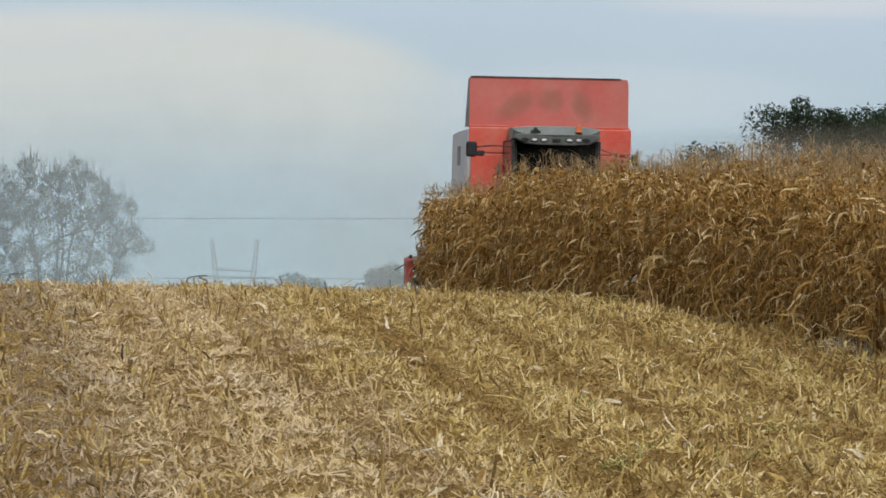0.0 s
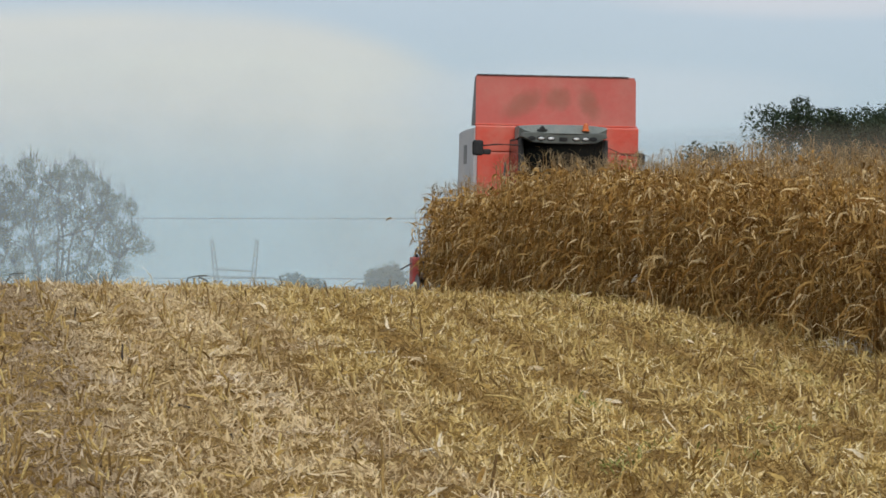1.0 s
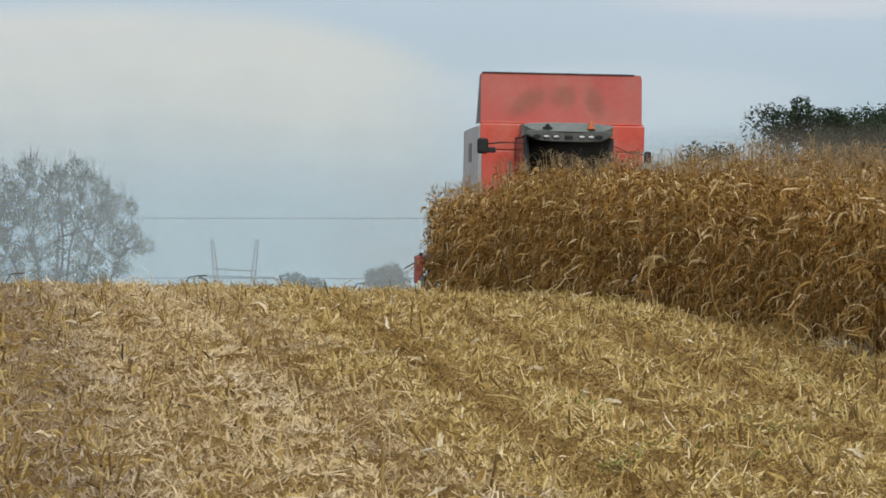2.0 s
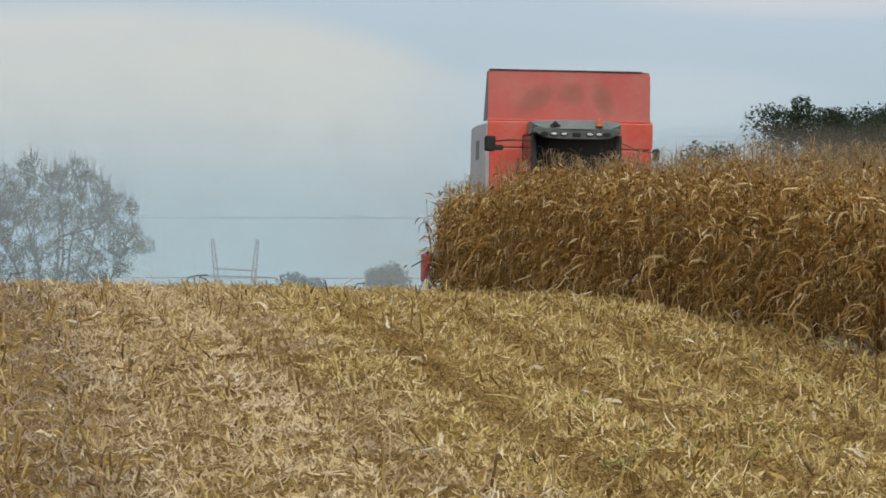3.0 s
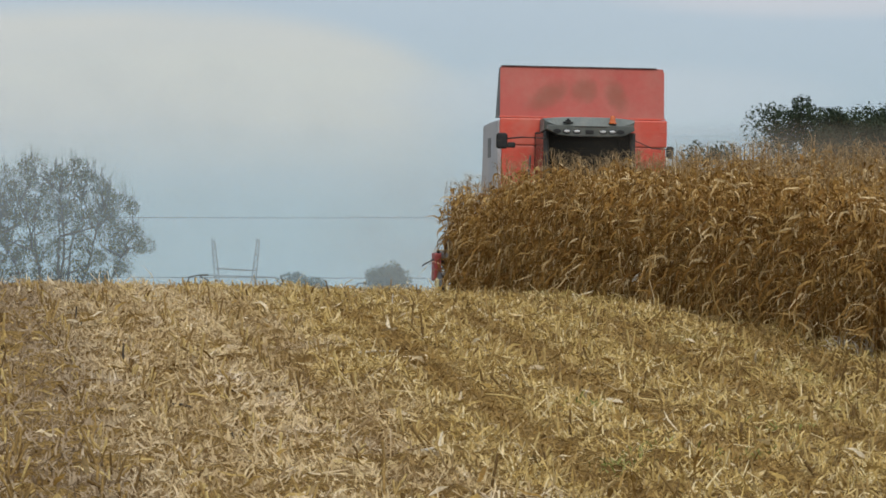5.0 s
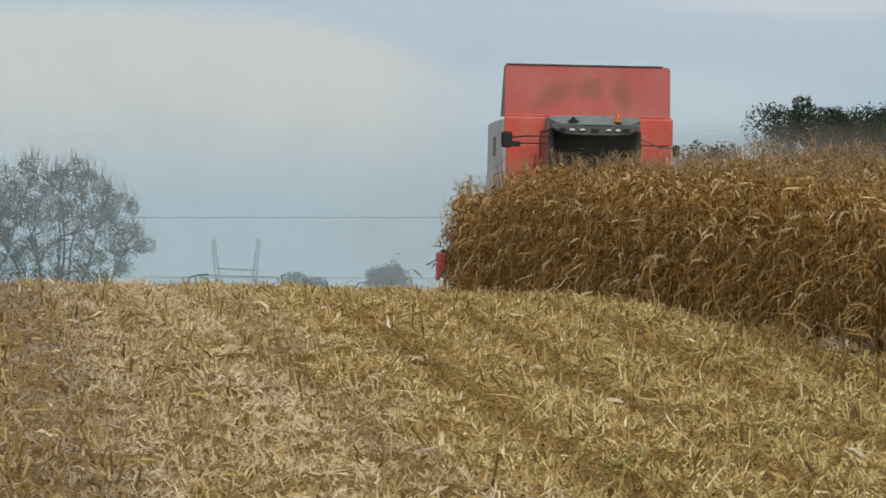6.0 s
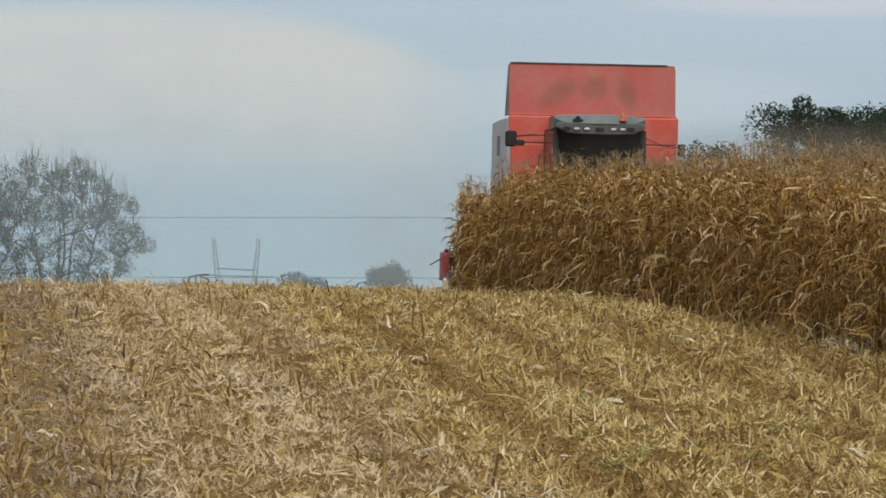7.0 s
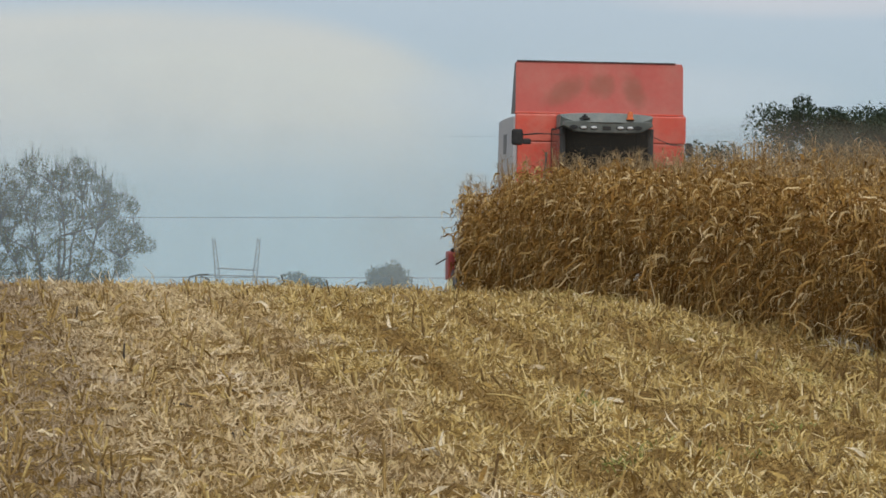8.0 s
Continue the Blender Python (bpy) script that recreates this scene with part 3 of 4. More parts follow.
def stubble():
    rng = np.random.default_rng(21)
    n = 560000
    y = 54 + (158 - 54) * rng.uniform(0, 1, n) ** 1.15
    x = -11 + rng.uniform(0, 1, n) * (edge_x(y) + 11.1)
    across = x + SWATH_SLOPE * y + 0.8 * lumps(x, y, 1.3)
    keep = rng.uniform(0, 1, n) < np.interp(across, [0.6, 1.6], [0.55, 1.0])
    # thinner away from the strip that is looked along
    keep &= rng.uniform(0, 1, n) < np.interp(np.abs(x) - 0.056 * y, [0.2, 1.2], [1.0, 0.12])
    row = np.cos(2 * np.pi * ((x + SWATH_SLOPE * y) / 1.44 + 0.12 * lumps(x, y, 2.3)))
    keep &= rng.uniform(0, 1, n) < np.interp(row + 0.5 * lumps(x, y, 0.8), [-1.0, -0.3], [0.7, 1.0])
    x, y = x[keep], y[keep]
    n = len(x)
    base = np.stack([x, y, land(x, y) + litter(x, y) + rng.uniform(-0.04, 0.01, n)], 1)
    length = rng.gamma(3.0, 0.034, n) + 0.03
    width = rng.uniform(0.008, 0.03, n)
    lift = rng.normal(0.08, 0.28, n)
    # a third stands up in short broad shreds
    up = rng.uniform(0, 1, n) < 0.34
    lift[up] = rng.normal(0.7, 0.4, up.sum())
    length[up] = rng.uniform(0.05, 0.15, up.sum())
    width[up] = rng.uniform(0.010, 0.034, up.sum())
    way, flat = rng.uniform(0, 2 * np.pi, n), ~up
    v, f = stack(ribbons(rng, base[up], way[up], length[up], width[up], lift[up], rng.normal(0.3, 0.6, up.sum()), segs=2, twist=0.7, jitter=0.3),
                 ribbons(rng, base[flat], way[flat], length[flat], width[flat], lift[flat], rng.normal(0.2, 0.5, flat.sum()), segs=1, twist=0.7, jitter=0.3, outline=(0.8, 1.0, 1.0, 0.45)))
    m = 3500
    by = rng.uniform(54, 156, m)
    bx = -11 + rng.uniform(0, 1, m) * (edge_x(by) + 11.1)
    husks = ribbons(rng, np.stack([bx, by, land(bx, by) + litter(bx, by) + 0.03], 1), rng.uniform(0, 2 * np.pi, m), rng.uniform(0.12, 0.34, m), rng.uniform(0.025, 0.06, m), rng.normal(0.25, 0.25, m), rng.uniform(0.1, 1.0, m), segs=3, twist=0.8, jitter=0.25)
    husk_heap = tagged(new("maize_husks"), "broad torn maize leaves and husks lying on stubble", "residue", kind="stuff")
    pick_apart("husk", husks, 8, by, husk_heap, M_BROADLEAF)
    # long loose leaves and bent stalks along the crest
    k = 320
    cy = rng.uniform(143, 157, k)
    cx = np.concatenate([rng.uniform(-10, 0.5, k - 120), rng.normal(-3.9, 0.6, 120)])
    loose = ribbons(rng, np.stack([cx, cy, land(cx, cy)], 1), rng.uniform(0, 2 * np.pi, k), 0.2 + 0.6 * rng.uniform(0, 1, k) ** 2.5, rng.uniform(0.010, 0.026, k), rng.normal(0.45, 0.3, k), rng.uniform(0.2, 1.6, k), segs=4)
    tagged(new("loose_maize_leaves", sheet_mesh("loose_maize_leaves", *loose, M_RESIDUE)), "long curled maize leaves sticking up from stubble", "residue", kind="stuff")
    tagged(new("maize_residue", sheet_mesh("maize_residue", v, f, M_RESIDUE)), "pale straw-coloured shreds of maize leaf strewn over soil", "residue", kind="stuff")
    feet = []
    for r in range(-16, 7):
        p = row_points(rng, r, 54, 158, 0.2)
        p[:, 0] += (SWATH_SLOPE - ROW_SLOPE) * (149 - p[:, 1])
        p[:, 2] = land(p[:, 0], p[:, 1])
        feet.append(p[(rng.uniform(0, 1, len(p)) > 0.5) & (p[:, 0] < edge_x(p[:, 1]))])
    for r in range(0, 8):
        p = row_points(rng, r, 150, 158, 0.2)
        feet.append(p)
    foot = np.concatenate(feet)
    m = len(foot)
    tip = foot + np.stack([rng.normal(0, 0.06, m), rng.normal(0, 0.06, m), rng.gamma(2.0, 0.04, m) + 0.03], 1)
    v, f = rods(foot, tip, np.full(m, 0.013), rng.uniform(0.008, 0.013, m))
    stubs = tagged(new("stubble_stalks"), "short cut maize stalks left standing in rows", "stubble", kind="stuff")
    pick_apart("stalk", (v, f), 8, foot[:, 1], stubs, M_STUB)


stubble()


def field_edge():
    """Broken stalks, a bleached tuft, weeds and a hanging ear along the edge of the crop."""
    rng = np.random.default_rng(43)
    for k in range(16):
        y = rng.uniform(101, 118)
        x = float(edge_x(y)) + rng.uniform(-0.15, 0.12)
        a, tilt, length = rng.uniform(0, 2 * math.pi), rng.uniform(0.1, 1.35), rng.uniform(0.25, 0.6)
        d = Vector((math.cos(a) * math.sin(tilt), math.sin(a) * math.sin(tilt), math.cos(tilt)))
        bend = Vector((rng.normal(0, 0.04), rng.normal(0, 0.04), 0))
        ob = part("broken_stalk", tube([(0, 0, -0.03), d * length * 0.5 + bend, d * length], [0.011, 0.009, 0.005], 6), M_STUB if k % 3 else M_BROADLEAF, None, "", pose(x, y, float(land(x, y))))
        tagged(ob, "pale broken maize stalk leaning at the crop edge", "maize stalk", "broken stalks along the field edge")
    n = 26
    tuft = ribbons(rng, np.zeros((n, 3)) + rng.normal(0, 0.05, (n, 3)) * np.array([1, 1, 0]), rng.uniform(0, 2 * np.pi, n), rng.uniform(0.15, 0.36, n), rng.uniform(0.01, 0.022, n), rng.normal(1.2, 0.3, n), rng.uniform(0.2, 1.8, n), segs=4)
    for x, y in ((4.45, 93.2), (4.72, 92.4)):
        ob = new("dry_weed", sheet_mesh("dry_weed", *tuft, M_BLEACHED))
        ob.location = (x, y, float(land(x, y)) + 0.02)
        tagged(ob, "bleached dry weed tuft at the foot of the maize", "weed", kind="stuff")
    for x, y, r, n in ((2.43, 70.5, 0.4, 170), (1.43, 79.0, 0.25, 70), (1.5, 68.0, 0.25, 80), (3.0, 73.5, 0.3, 60)):
        p = rng.normal(0, r, (n, 2)) * np.array([0.7, 1.6])
        px, py = x + p[:, 0], y + p[:, 1]
        base = np.stack([p[:, 0], p[:, 1], land(px, py) + litter(px, py) - float(land(x, y))], 1)
        ob = new("green_weeds", sheet_mesh("green_weeds", *ribbons(rng, base, rng.uniform(0, 2 * np.pi, n), rng.uniform(0.06, 0.15, n), rng.uniform(0.01, 0.025, n), rng.normal(0.9, 0.3, n), rng.uniform(0.2, 1.4, n), segs=3), M_WEED))
        ob.location = (x, y, float(land(x, y)))
        tagged(ob, "low patch of pale green weeds among straw", "weeds", kind="stuff")
    plants = [o for o in bpy.data.objects if o.name.startswith("maize_plant") and not o.animation_data and abs(o.location.y - 115.6) < 1.6]
    host = min(plants, key=lambda o: abs(o.location.y - 115.6))
    ear = lathe([(-0.09, 0.012), (-0.06, 0.028), (0.02, 0.034), (0.08, 0.02), (0.11, 0.004)], 10, axis="z")
    ob = part("ear", ear, M_BLEACHED, host, "pale open husk")
    ob.matrix_basis = host.matrix_basis.inverted() @ pose(host.location.x - 0.1, host.location.y - 0.05, host.location.z + 0.38, 0, 35, 0)


field_edge()


def standing_stalks():
    """Cut stalks that stand out of the stubble one by one, some dark and upright, some pale and leaning."""
    rng = np.random.default_rng(51)
    # x, y, height, lean across, lean away, material, words
    for x, y, h, dx, dy, mat, words in (
            (-4.62, 104.2, 0.26, 0.01, 0.0, M_BARK, "dark upright"), (-4.40, 100.5, 0.13, 0.01, 0.05, M_BARK, "dark upright"),
            (-3.48, 90.2, 0.20, 0.0, 0.03, M_BARK, "dark upright"), (-2.63, 78.4, 0.34, 0.01, 0.02, M_STUB, "tall brown upright"),
            (-1.46, 84.3, 0.20, -0.03, 0.0, M_BARK, "dark upright"), (-1.82, 73.5, 0.20, 0.07, 0.0, M_BARK, "dark forked"),
            (-1.80, 73.5, 0.15, -0.08, 0.0, M_BARK, "dark forked"), (-1.95, 73.8, 0.24, -0.12, 0.05, M_STUB, "thin leaning"),
            (0.43, 89.4, 0.36, 0.16, 0.02, M_STUB, "long leaning brown"), (-0.67, 83.0, 0.30, 0.22, 0.05, M_STUB, "long leaning brown"),
            (3.48, 113.3, 0.38, 0.02, 0.0, M_BLEACHED, "pale upright"), (3.68, 111.8, 0.28, 0.02, 0.0, M_BLEACHED, "pale upright"),
            (-0.72, 112.0, 0.27, 0.03, 0.0, M_BLEACHED, "pale upright"), (1.60, 78.0, 0.20, 0.10, 0.1, M_STUB, "leaning brown"),
            (-3.40, 66.0, 0.22, 0.05, 0.0, M_STUB, "brown upright"), (0.2, 96.0, 0.24, -0.04, 0.0, M_STUB, "brown upright"),
            (-2.2, 88.0, 0.16, 0.05, 0.0, M_STUB, "brown upright"), (-0.15, 101.0, 0.22, 0.0, 0.0, M_STUB, "brown upright")):
        d = Vector((dx, dy, h))
        bend = Vector((rng.normal(0, 0.008), rng.normal(0, 0.008), 0))
        ob = part("standing_stalk", tube([(0, 0, -0.06), d * 0.5 + bend, d], [0.014, 0.012, 0.009], 6), mat, None, "", pose(x, y, float(land(x, y) + litter(x, y))))
        tagged(ob, words + " cut maize stalk standing in stubble", "maize stalk", "single stalks in the stubble")
        sheath = part("sheath", bmesh.new(), M_RESIDUE, ob, "dry torn leaf sheath")
        old = sheath.data
        n = 2
        sheath.data = sheet_mesh("sheath", *ribbons(rng, np.tile(np.array(d) * 0.45, (n, 1)), rng.uniform(0, 6.28, n), rng.uniform(0.06, 0.13, n), rng.uniform(0.012, 0.022, n), rng.normal(0.5, 0.3, n), rng.uniform(0.8, 2.2, n), segs=3), M_RESIDUE)
        bpy.data.meshes.remove(old)
    # fallen stalks lying across the straw
    for x, y, length, a, tilt, mat in ((-0.95, 92.0, 0.42, 4, 0.04, M_BLEACHED), (-2.37, 80.3, 0.36, 160, 0.16, M_BARK), (1.45, 74.2, 0.34, 12, 0.03, M_BARK),
                                       (0.75, 81.0, 0.4, 150, 0.12, M_STUB), (-3.3, 86.0, 0.3, 30, 0.05, M_STUB), (2.4, 90.0, 0.3, 170, 0.05, M_BLEACHED),
                                       (-4.0, 77.0, 0.35, 20, 0.05, M_STUB), (-0.2, 70.0, 0.4, 35, 0.1, M_BLEACHED), (2.0, 76.5, 0.3, 10, 0.03, M_BARK)):
        d = Vector((math.cos(radians(a)), math.sin(radians(a)), tilt)) * length
        ob = part("fallen_stalk", tube([(0, 0, 0), d * 0.5 + Vector((0, 0, 0.012)), d], [0.013, 0.012, 0.008], 6), mat, None, "", pose(x, y, float(land(x, y) + litter(x, y)) + 0.035))
        tagged(ob, "fallen maize stalk lying across the straw", "maize stalk", "fallen stalks in the stubble")
    # bent stalks and tufts that show against the sky on the crest
    for x, y, pts, r in ((-4.72, 150, ((0, 0.0), (0.12, 0.14), (0.30, 0.17), (0.46, 0.18)), 0.012), (-4.52, 150.5, ((0, 0.0), (0.01, 0.14)), 0.012),
                         (-4.15, 149.5, ((0, 0.02), (-0.10, 0.10), (-0.24, 0.16)), 0.012), (-2.86, 150, ((0, 0.0), (-0.05, 0.10), (-0.10, 0.22)), 0.011),
                         (-2.55, 150.5, ((0, 0.05), (-0.2, 0.11), (-0.42, 0.13)), 0.010), (-1.55, 150, ((-0.2, 0.05), (0.0, 0.11), (0.14, 0.11)), 0.010),
                         (-1.9, 150.4, ((0, 0.0), (0.12, 0.10), (0.24, 0.17)), 0.008), (-8.0, 150, ((0, 0), (0.2, 0.12), (0.45, 0.14)), 0.010)):
        z = float(land(x, y)) + 0.13
        ob = part("bent_stalk", tube([(u, 0.03 * i, v + 0.02 if i else -0.2) for i, (u, v) in enumerate(pts)], r, 6), M_BARK if y < 150.3 else M_STUB, None, "", pose(x, y, z))
        tagged(ob, "bent broken maize stalk standing up on the crest", "maize stalk", "bent stalks on the crest")
    for x, y, h, n in ((-3.36, 150, 0.26, 34), (-4.05, 151, 0.2, 22), (-3.6, 150.5, 0.16, 24), (-8.3, 150, 0.15, 20), (-6.6, 150, 0.13, 18), (-0.45, 150, 0.12, 16)):
        c = rng.normal(0, 0.09, (n, 3)) * np.array([1, 1, 0]) + rng.uniform(-0.16, 0.0, (n, 1)) * np.array([0, 0, 1])
        ob = new("straw_tuft", sheet_mesh("straw_tuft", *ribbons(rng, c, rng.uniform(0, 6.28, n), rng.uniform(0.5, 1.1, n) * h, rng.uniform(0.01, 0.03, n), rng.normal(1.0, 0.35, n), rng.uniform(0.3, 2.0, n), segs=4), M_RESIDUE))
        ob.location = (x, y, float(land(x, y)) + 0.13)
        tagged(ob, "tuft of torn straw heaped on the crest", "straw", kind="stuff")


standing_stalks()


SCRAPS = []


def flying_scraps():
    """Shreds of leaf that the header throws up beside the cut and that fall back on the stubble."""
    rng = np.random.default_rng(61)
    # time thrown, sideways reach, height reached
    for t, out, top in ((0.15, -0.25, 0.9), (0.5, -0.45, 1.5), (2.2, -0.3, 1.3), (3.6, -0.3, 0.7), (4.0, -0.35, 0.7), (5.2, -0.4, 1.2), (5.6, -0.9, 0.75), (6.1, -0.3, 1.2), (6.9, -0.3, 1.5), (7.7, -0.35, 1.6)):
        y = CUT_Y - RUN * t / 8.0 + 0.6
        x = float(edge_x(y)) + 0.05
        v, f = ribbons(rng, np.zeros((1, 3)), np.array([rng.uniform(0, 6.28)]), np.array([rng.uniform(0.16, 0.34)]), np.array([rng.uniform(0.02, 0.035)]), np.array([0.3]), np.array([rng.uniform(0.8, 2.2)]), segs=5)
        ob = new("leaf_scrap", sheet_mesh("leaf_scrap", v, f, M_STALK))
        tagged(ob, "dark shred of maize leaf thrown up by the header", "leaf", "flying leaf scraps")
        SCRAPS.append((ob, t, x, y, out, top))


flying_scraps()


# ---- the combine harvester: x across, front towards -y, origin on the ground under the tank's front ----
def wheel(parent, name, radius, width, lugs):
    w = new(name)
    w.parent = parent
    hw = width / 2
    tyre = lathe([(-hw, radius * 0.62), (-hw, radius * 0.86), (-hw * 0.8, radius * 0.95), (0, radius * 0.97), (hw * 0.8, radius * 0.95), (hw, radius * 0.86), (hw, radius * 0.62)], 40)
    for k in range(lugs):
        for s in (-1, 1):
            b = box(0.02, hw * 0.98, -0.035, 0.035, radius * 0.93, radius, 0.008, segments=1)
            for v in b.verts:
                v.co.y += v.co.x * 0.5
                v.co.x *= s
            bmesh.ops.rotate(b, verts=b.verts[:], matrix=Matrix.Rotation(2 * math.pi * (k + (0.5 if s > 0 else 0)) / lugs, 3, "X"))
            if s < 0:
                bmesh.ops.reverse_faces(b, faces=b.faces[:])
            join(tyre, b)
    part("tyre", tyre, M_RUBBER, w, "dusty black lugged tyre")
    part("rim", lathe([(-hw * 0.7, radius * 0.62), (-hw * 0.6, radius * 0.55), (-hw * 0.1, radius * 0.5), (-hw * 0.1, 0.14), (-hw * 0.4, 0.12), (hw * 0.4, 0.12), (hw * 0.1, 0.14), (hw * 0.1, radius * 0.5), (hw * 0.6, radius * 0.55), (hw * 0.7, radius * 0.62)], 32), M_RIM, w, "pale painted steel rim")
    return w


def harvester():
    h = tagged(new("combine_harvester"), "dusty red combine harvester with grey cab roof cutting standing maize", "combine harvester")
    # body
    part("body", box(-1.42, 1.38, 0.0, 2.6, 0.95, 2.9, 0.03), M_RED, h, "red painted steel body")
    part("rear_body", prism([(2.6, 0.95), (2.6, 2.6), (3.8, 2.4), (5.2, 2.1), (5.9, 1.7), (5.9, 1.0), (4.2, 0.8)], "x", -0.95, 0.95, 0.04), M_RED, h, "red rear hood")
    for x0, x1 in ((-1.46, -0.02), (0.02, 1.48)):
        part("front_panel", box(x0, x1, -0.06, 0.0, 1.0, 2.50, 0.02), M_RED, h, "red front panel beside the cab")
    for s in (-1, 1):
        x0, x1 = (-1.53, -1.43) if s < 0 else (1.39, 1.47)
        out = x0 if s < 0 else x1
        side = part("side_panel", prism([(0.01, 1.05), (0.01, 2.95), (1.5, 2.94), (2.75, 2.90), (2.8, 2.1), (2.9, 2.0), (2.9, 1.05)], "x", x0, x1, 0.03), M_PANEL, h, "pale grey side cover with vents")
        part("vent", box(out - 0.006, out + 0.006, 1.2, 1.75, 2.3, 2.65, 0.004), M_STEEL, side, "dark grille")
        part("vent", box(out - 0.006, out + 0.006, 0.9, 1.5, 1.45, 1.85, 0.004), M_STEEL, side, "dark grille")
        part("latch", box(out - 0.015, out + 0.015, 0.3, 0.42, 1.65, 1.72, 0.004), M_DARK, side)
    part("top_band", box(-1.50, 1.50, -0.075, 0.02, 2.51, 2.99, 0.025), M_RED, h, "bright red band under the grain tank")
    # grain tank extension: four flaps
    tank = new("grain_tank_extension")
    tank.parent = h
    b = prism([(-1.50, 3.01), (1.45, 3.01), (1.44, 3.84), (1.40, 3.91), (-1.48, 3.91), (-1.505, 3.87)], "y", -0.03, 0.0, 0.008)
    for v in b.verts:
        v.co.y += (v.co.z - 3.0) * 0.02
    part("front_flap", b, M_REDFLAP, tank, "red front flap paled by painted sky reflection, with dust smears")
    b = box(-1.49, 1.30, -0.045, -0.005, 3.908, 3.928, 0.006)
    part("rim_rail", b, M_STEEL, tank, "dark rail along the top")
    for s in (-1, 1):
        b = prism([(0.0, 3.0), (0.95, 3.0), (0.45, 3.88), (0.03, 3.91)], "x", s * 1.455 - 0.03, s * 1.425 - 0.03, 0.005)
        part("side_flap", b, M_STEEL, tank, "dark grey side flap")
    part("rear_flap", prism([(0.93, 3.0), (0.97, 3.0), (0.52, 3.85), (0.48, 3.85)], "x", -1.42, 1.42, 0.008), M_REDFLAP, tank)
    part("seam_strip", box(-1.51, 1.47, -0.05, 0.02, 2.995, 3.025, 0.006), M_RED, tank)
    # cab
    cab = new("cab")
    cab.parent = h
    cab.matrix_basis = pose(-0.065, 0, -0.06)
    y0, y1 = -1.75, -0.1
    part("floor", box(-0.84, 0.84, y0 + 0.1, y1, 1.25, 1.38, 0.02), M_DARK, cab)
    for s in (-1, 1):
        part("front_pillar", tube([(s * 0.70, y0 + 0.15, 1.3), (s * 0.76, y0 - 0.02, 2.0), (s * 0.77, y0 + 0.12, 2.78)], 0.05), M_DARK, cab, "black cab pillar")
        part("rear_pillar", box(s * 0.76 - 0.05, s * 0.76 + 0.05, y1 - 0.12, y1, 1.3, 2.8, 0.02), M_DARK, cab, "black cab pillar")
        part("side_window", box(s * 0.80 - 0.008, s * 0.80 + 0.008, y0 + 0.15, y1 - 0.1, 1.4, 2.76, 0.0), M_TINTED, cab, "dark tinted side window")
    wind = bmesh.new()
    rows = []
    for z, dy in ((1.38, 0.12), (1.7, 0.0), (2.1, -0.06), (2.5, 0.0), (2.78, 0.08)):
        rows.append([wind.verts.new((x, y0 + dy + 0.25 * (abs(x) / 0.75) ** 2.5 - 0.12, z)) for x in np.linspace(-0.74, 0.74, 13)])
    for a, c in zip(rows, rows[1:]):
        for k in range(12):
            wind.faces.new((a[k], a[k + 1], c[k + 1], c[k]))
    bmesh.ops.solidify(wind, geom=wind.faces[:], thickness=0.008)
    w = smooth(part("windscreen", wind, M_GLASS, cab, "curved dark windscreen"))
    w.visible_shadow = False
    part("rear_wall", box(-0.8, 0.8, y1 - 0.05, y1, 1.38, 2.75, 0.01), M_DARK, cab)
    seat = part("driver_seat", box(-0.26, 0.26, -0.95, -0.45, 1.75, 1.88, 0.05), M_SEAT, cab, "dark cloth seat")
    part("seat_back", box(-0.25, 0.25, -0.52, -0.38, 1.85, 2.5, 0.05), M_SEAT, seat)
    col = part("steering_column", tube([(0, -1.35, 1.4), (0, -1.2, 2.05)], 0.05), M_DARK, cab)
    part("steering_wheel", smooth_ring(Vector((0, -1.17, 2.07)), 0.2, 0.018), M_DARK, col)
    # roof: a shallow dish above a lamp visor, with drooping rounded ends
    roof = new("roof")
    roof.parent = cab
    b = bmesh.new()
    top, bot = [], []
    xs = np.linspace(-0.80, 0.80, 25)
    for x in xs:
        e = abs(x) / 0.80
        z1 = 3.05 - 0.03 * e ** 3
        bow = 0.30 * e ** 3
        top.append([b.verts.new((x * (0.9 if yy == y1 else 1.0), yy, zz)) for yy, zz in ((y1, z1), (y0 + 0.1 + bow, z1), (y0 - 0.12 + bow, z1 - 0.015))])
        drop = 0.15 - 0.13 * e ** 5
        bot.append([b.verts.new((x * (0.9 if yy == y1 else 1.0), yy, zz)) for yy, zz in ((y0 - 0.20 + bow, z1 - 0.015 - drop), (y0 - 0.10 + bow, 2.79 + 0.02 * e), (y1, 2.79))])
    loop = [a + c for a, c in zip(top, bot)]
    for p, q in zip(loop, loop[1:]):
        for k in range(6):
            b.faces.new((p[k], q[k], q[(k + 1) % 6], p[(k + 1) % 6]))
    b.faces.new(loop[0])
    b.faces.new(loop[-1][::-1])
    bmesh.ops.recalc_face_normals(b, faces=b.faces[:])
    part("roof_shell", b, M_ROOF, roof, "pale grey dusty moulded roof")
    part("visor", prism([(-0.76, 2.90), (-0.78, 2.82), (-0.58, 2.72), (-0.3, 2.70), (0.3, 2.70), (0.58, 2.72), (0.78, 2.82), (0.76, 2.90)], "y", y0 - 0.17, y0 + 0.2, 0.02), M_VISOR, roof, "dark grey lamp visor")
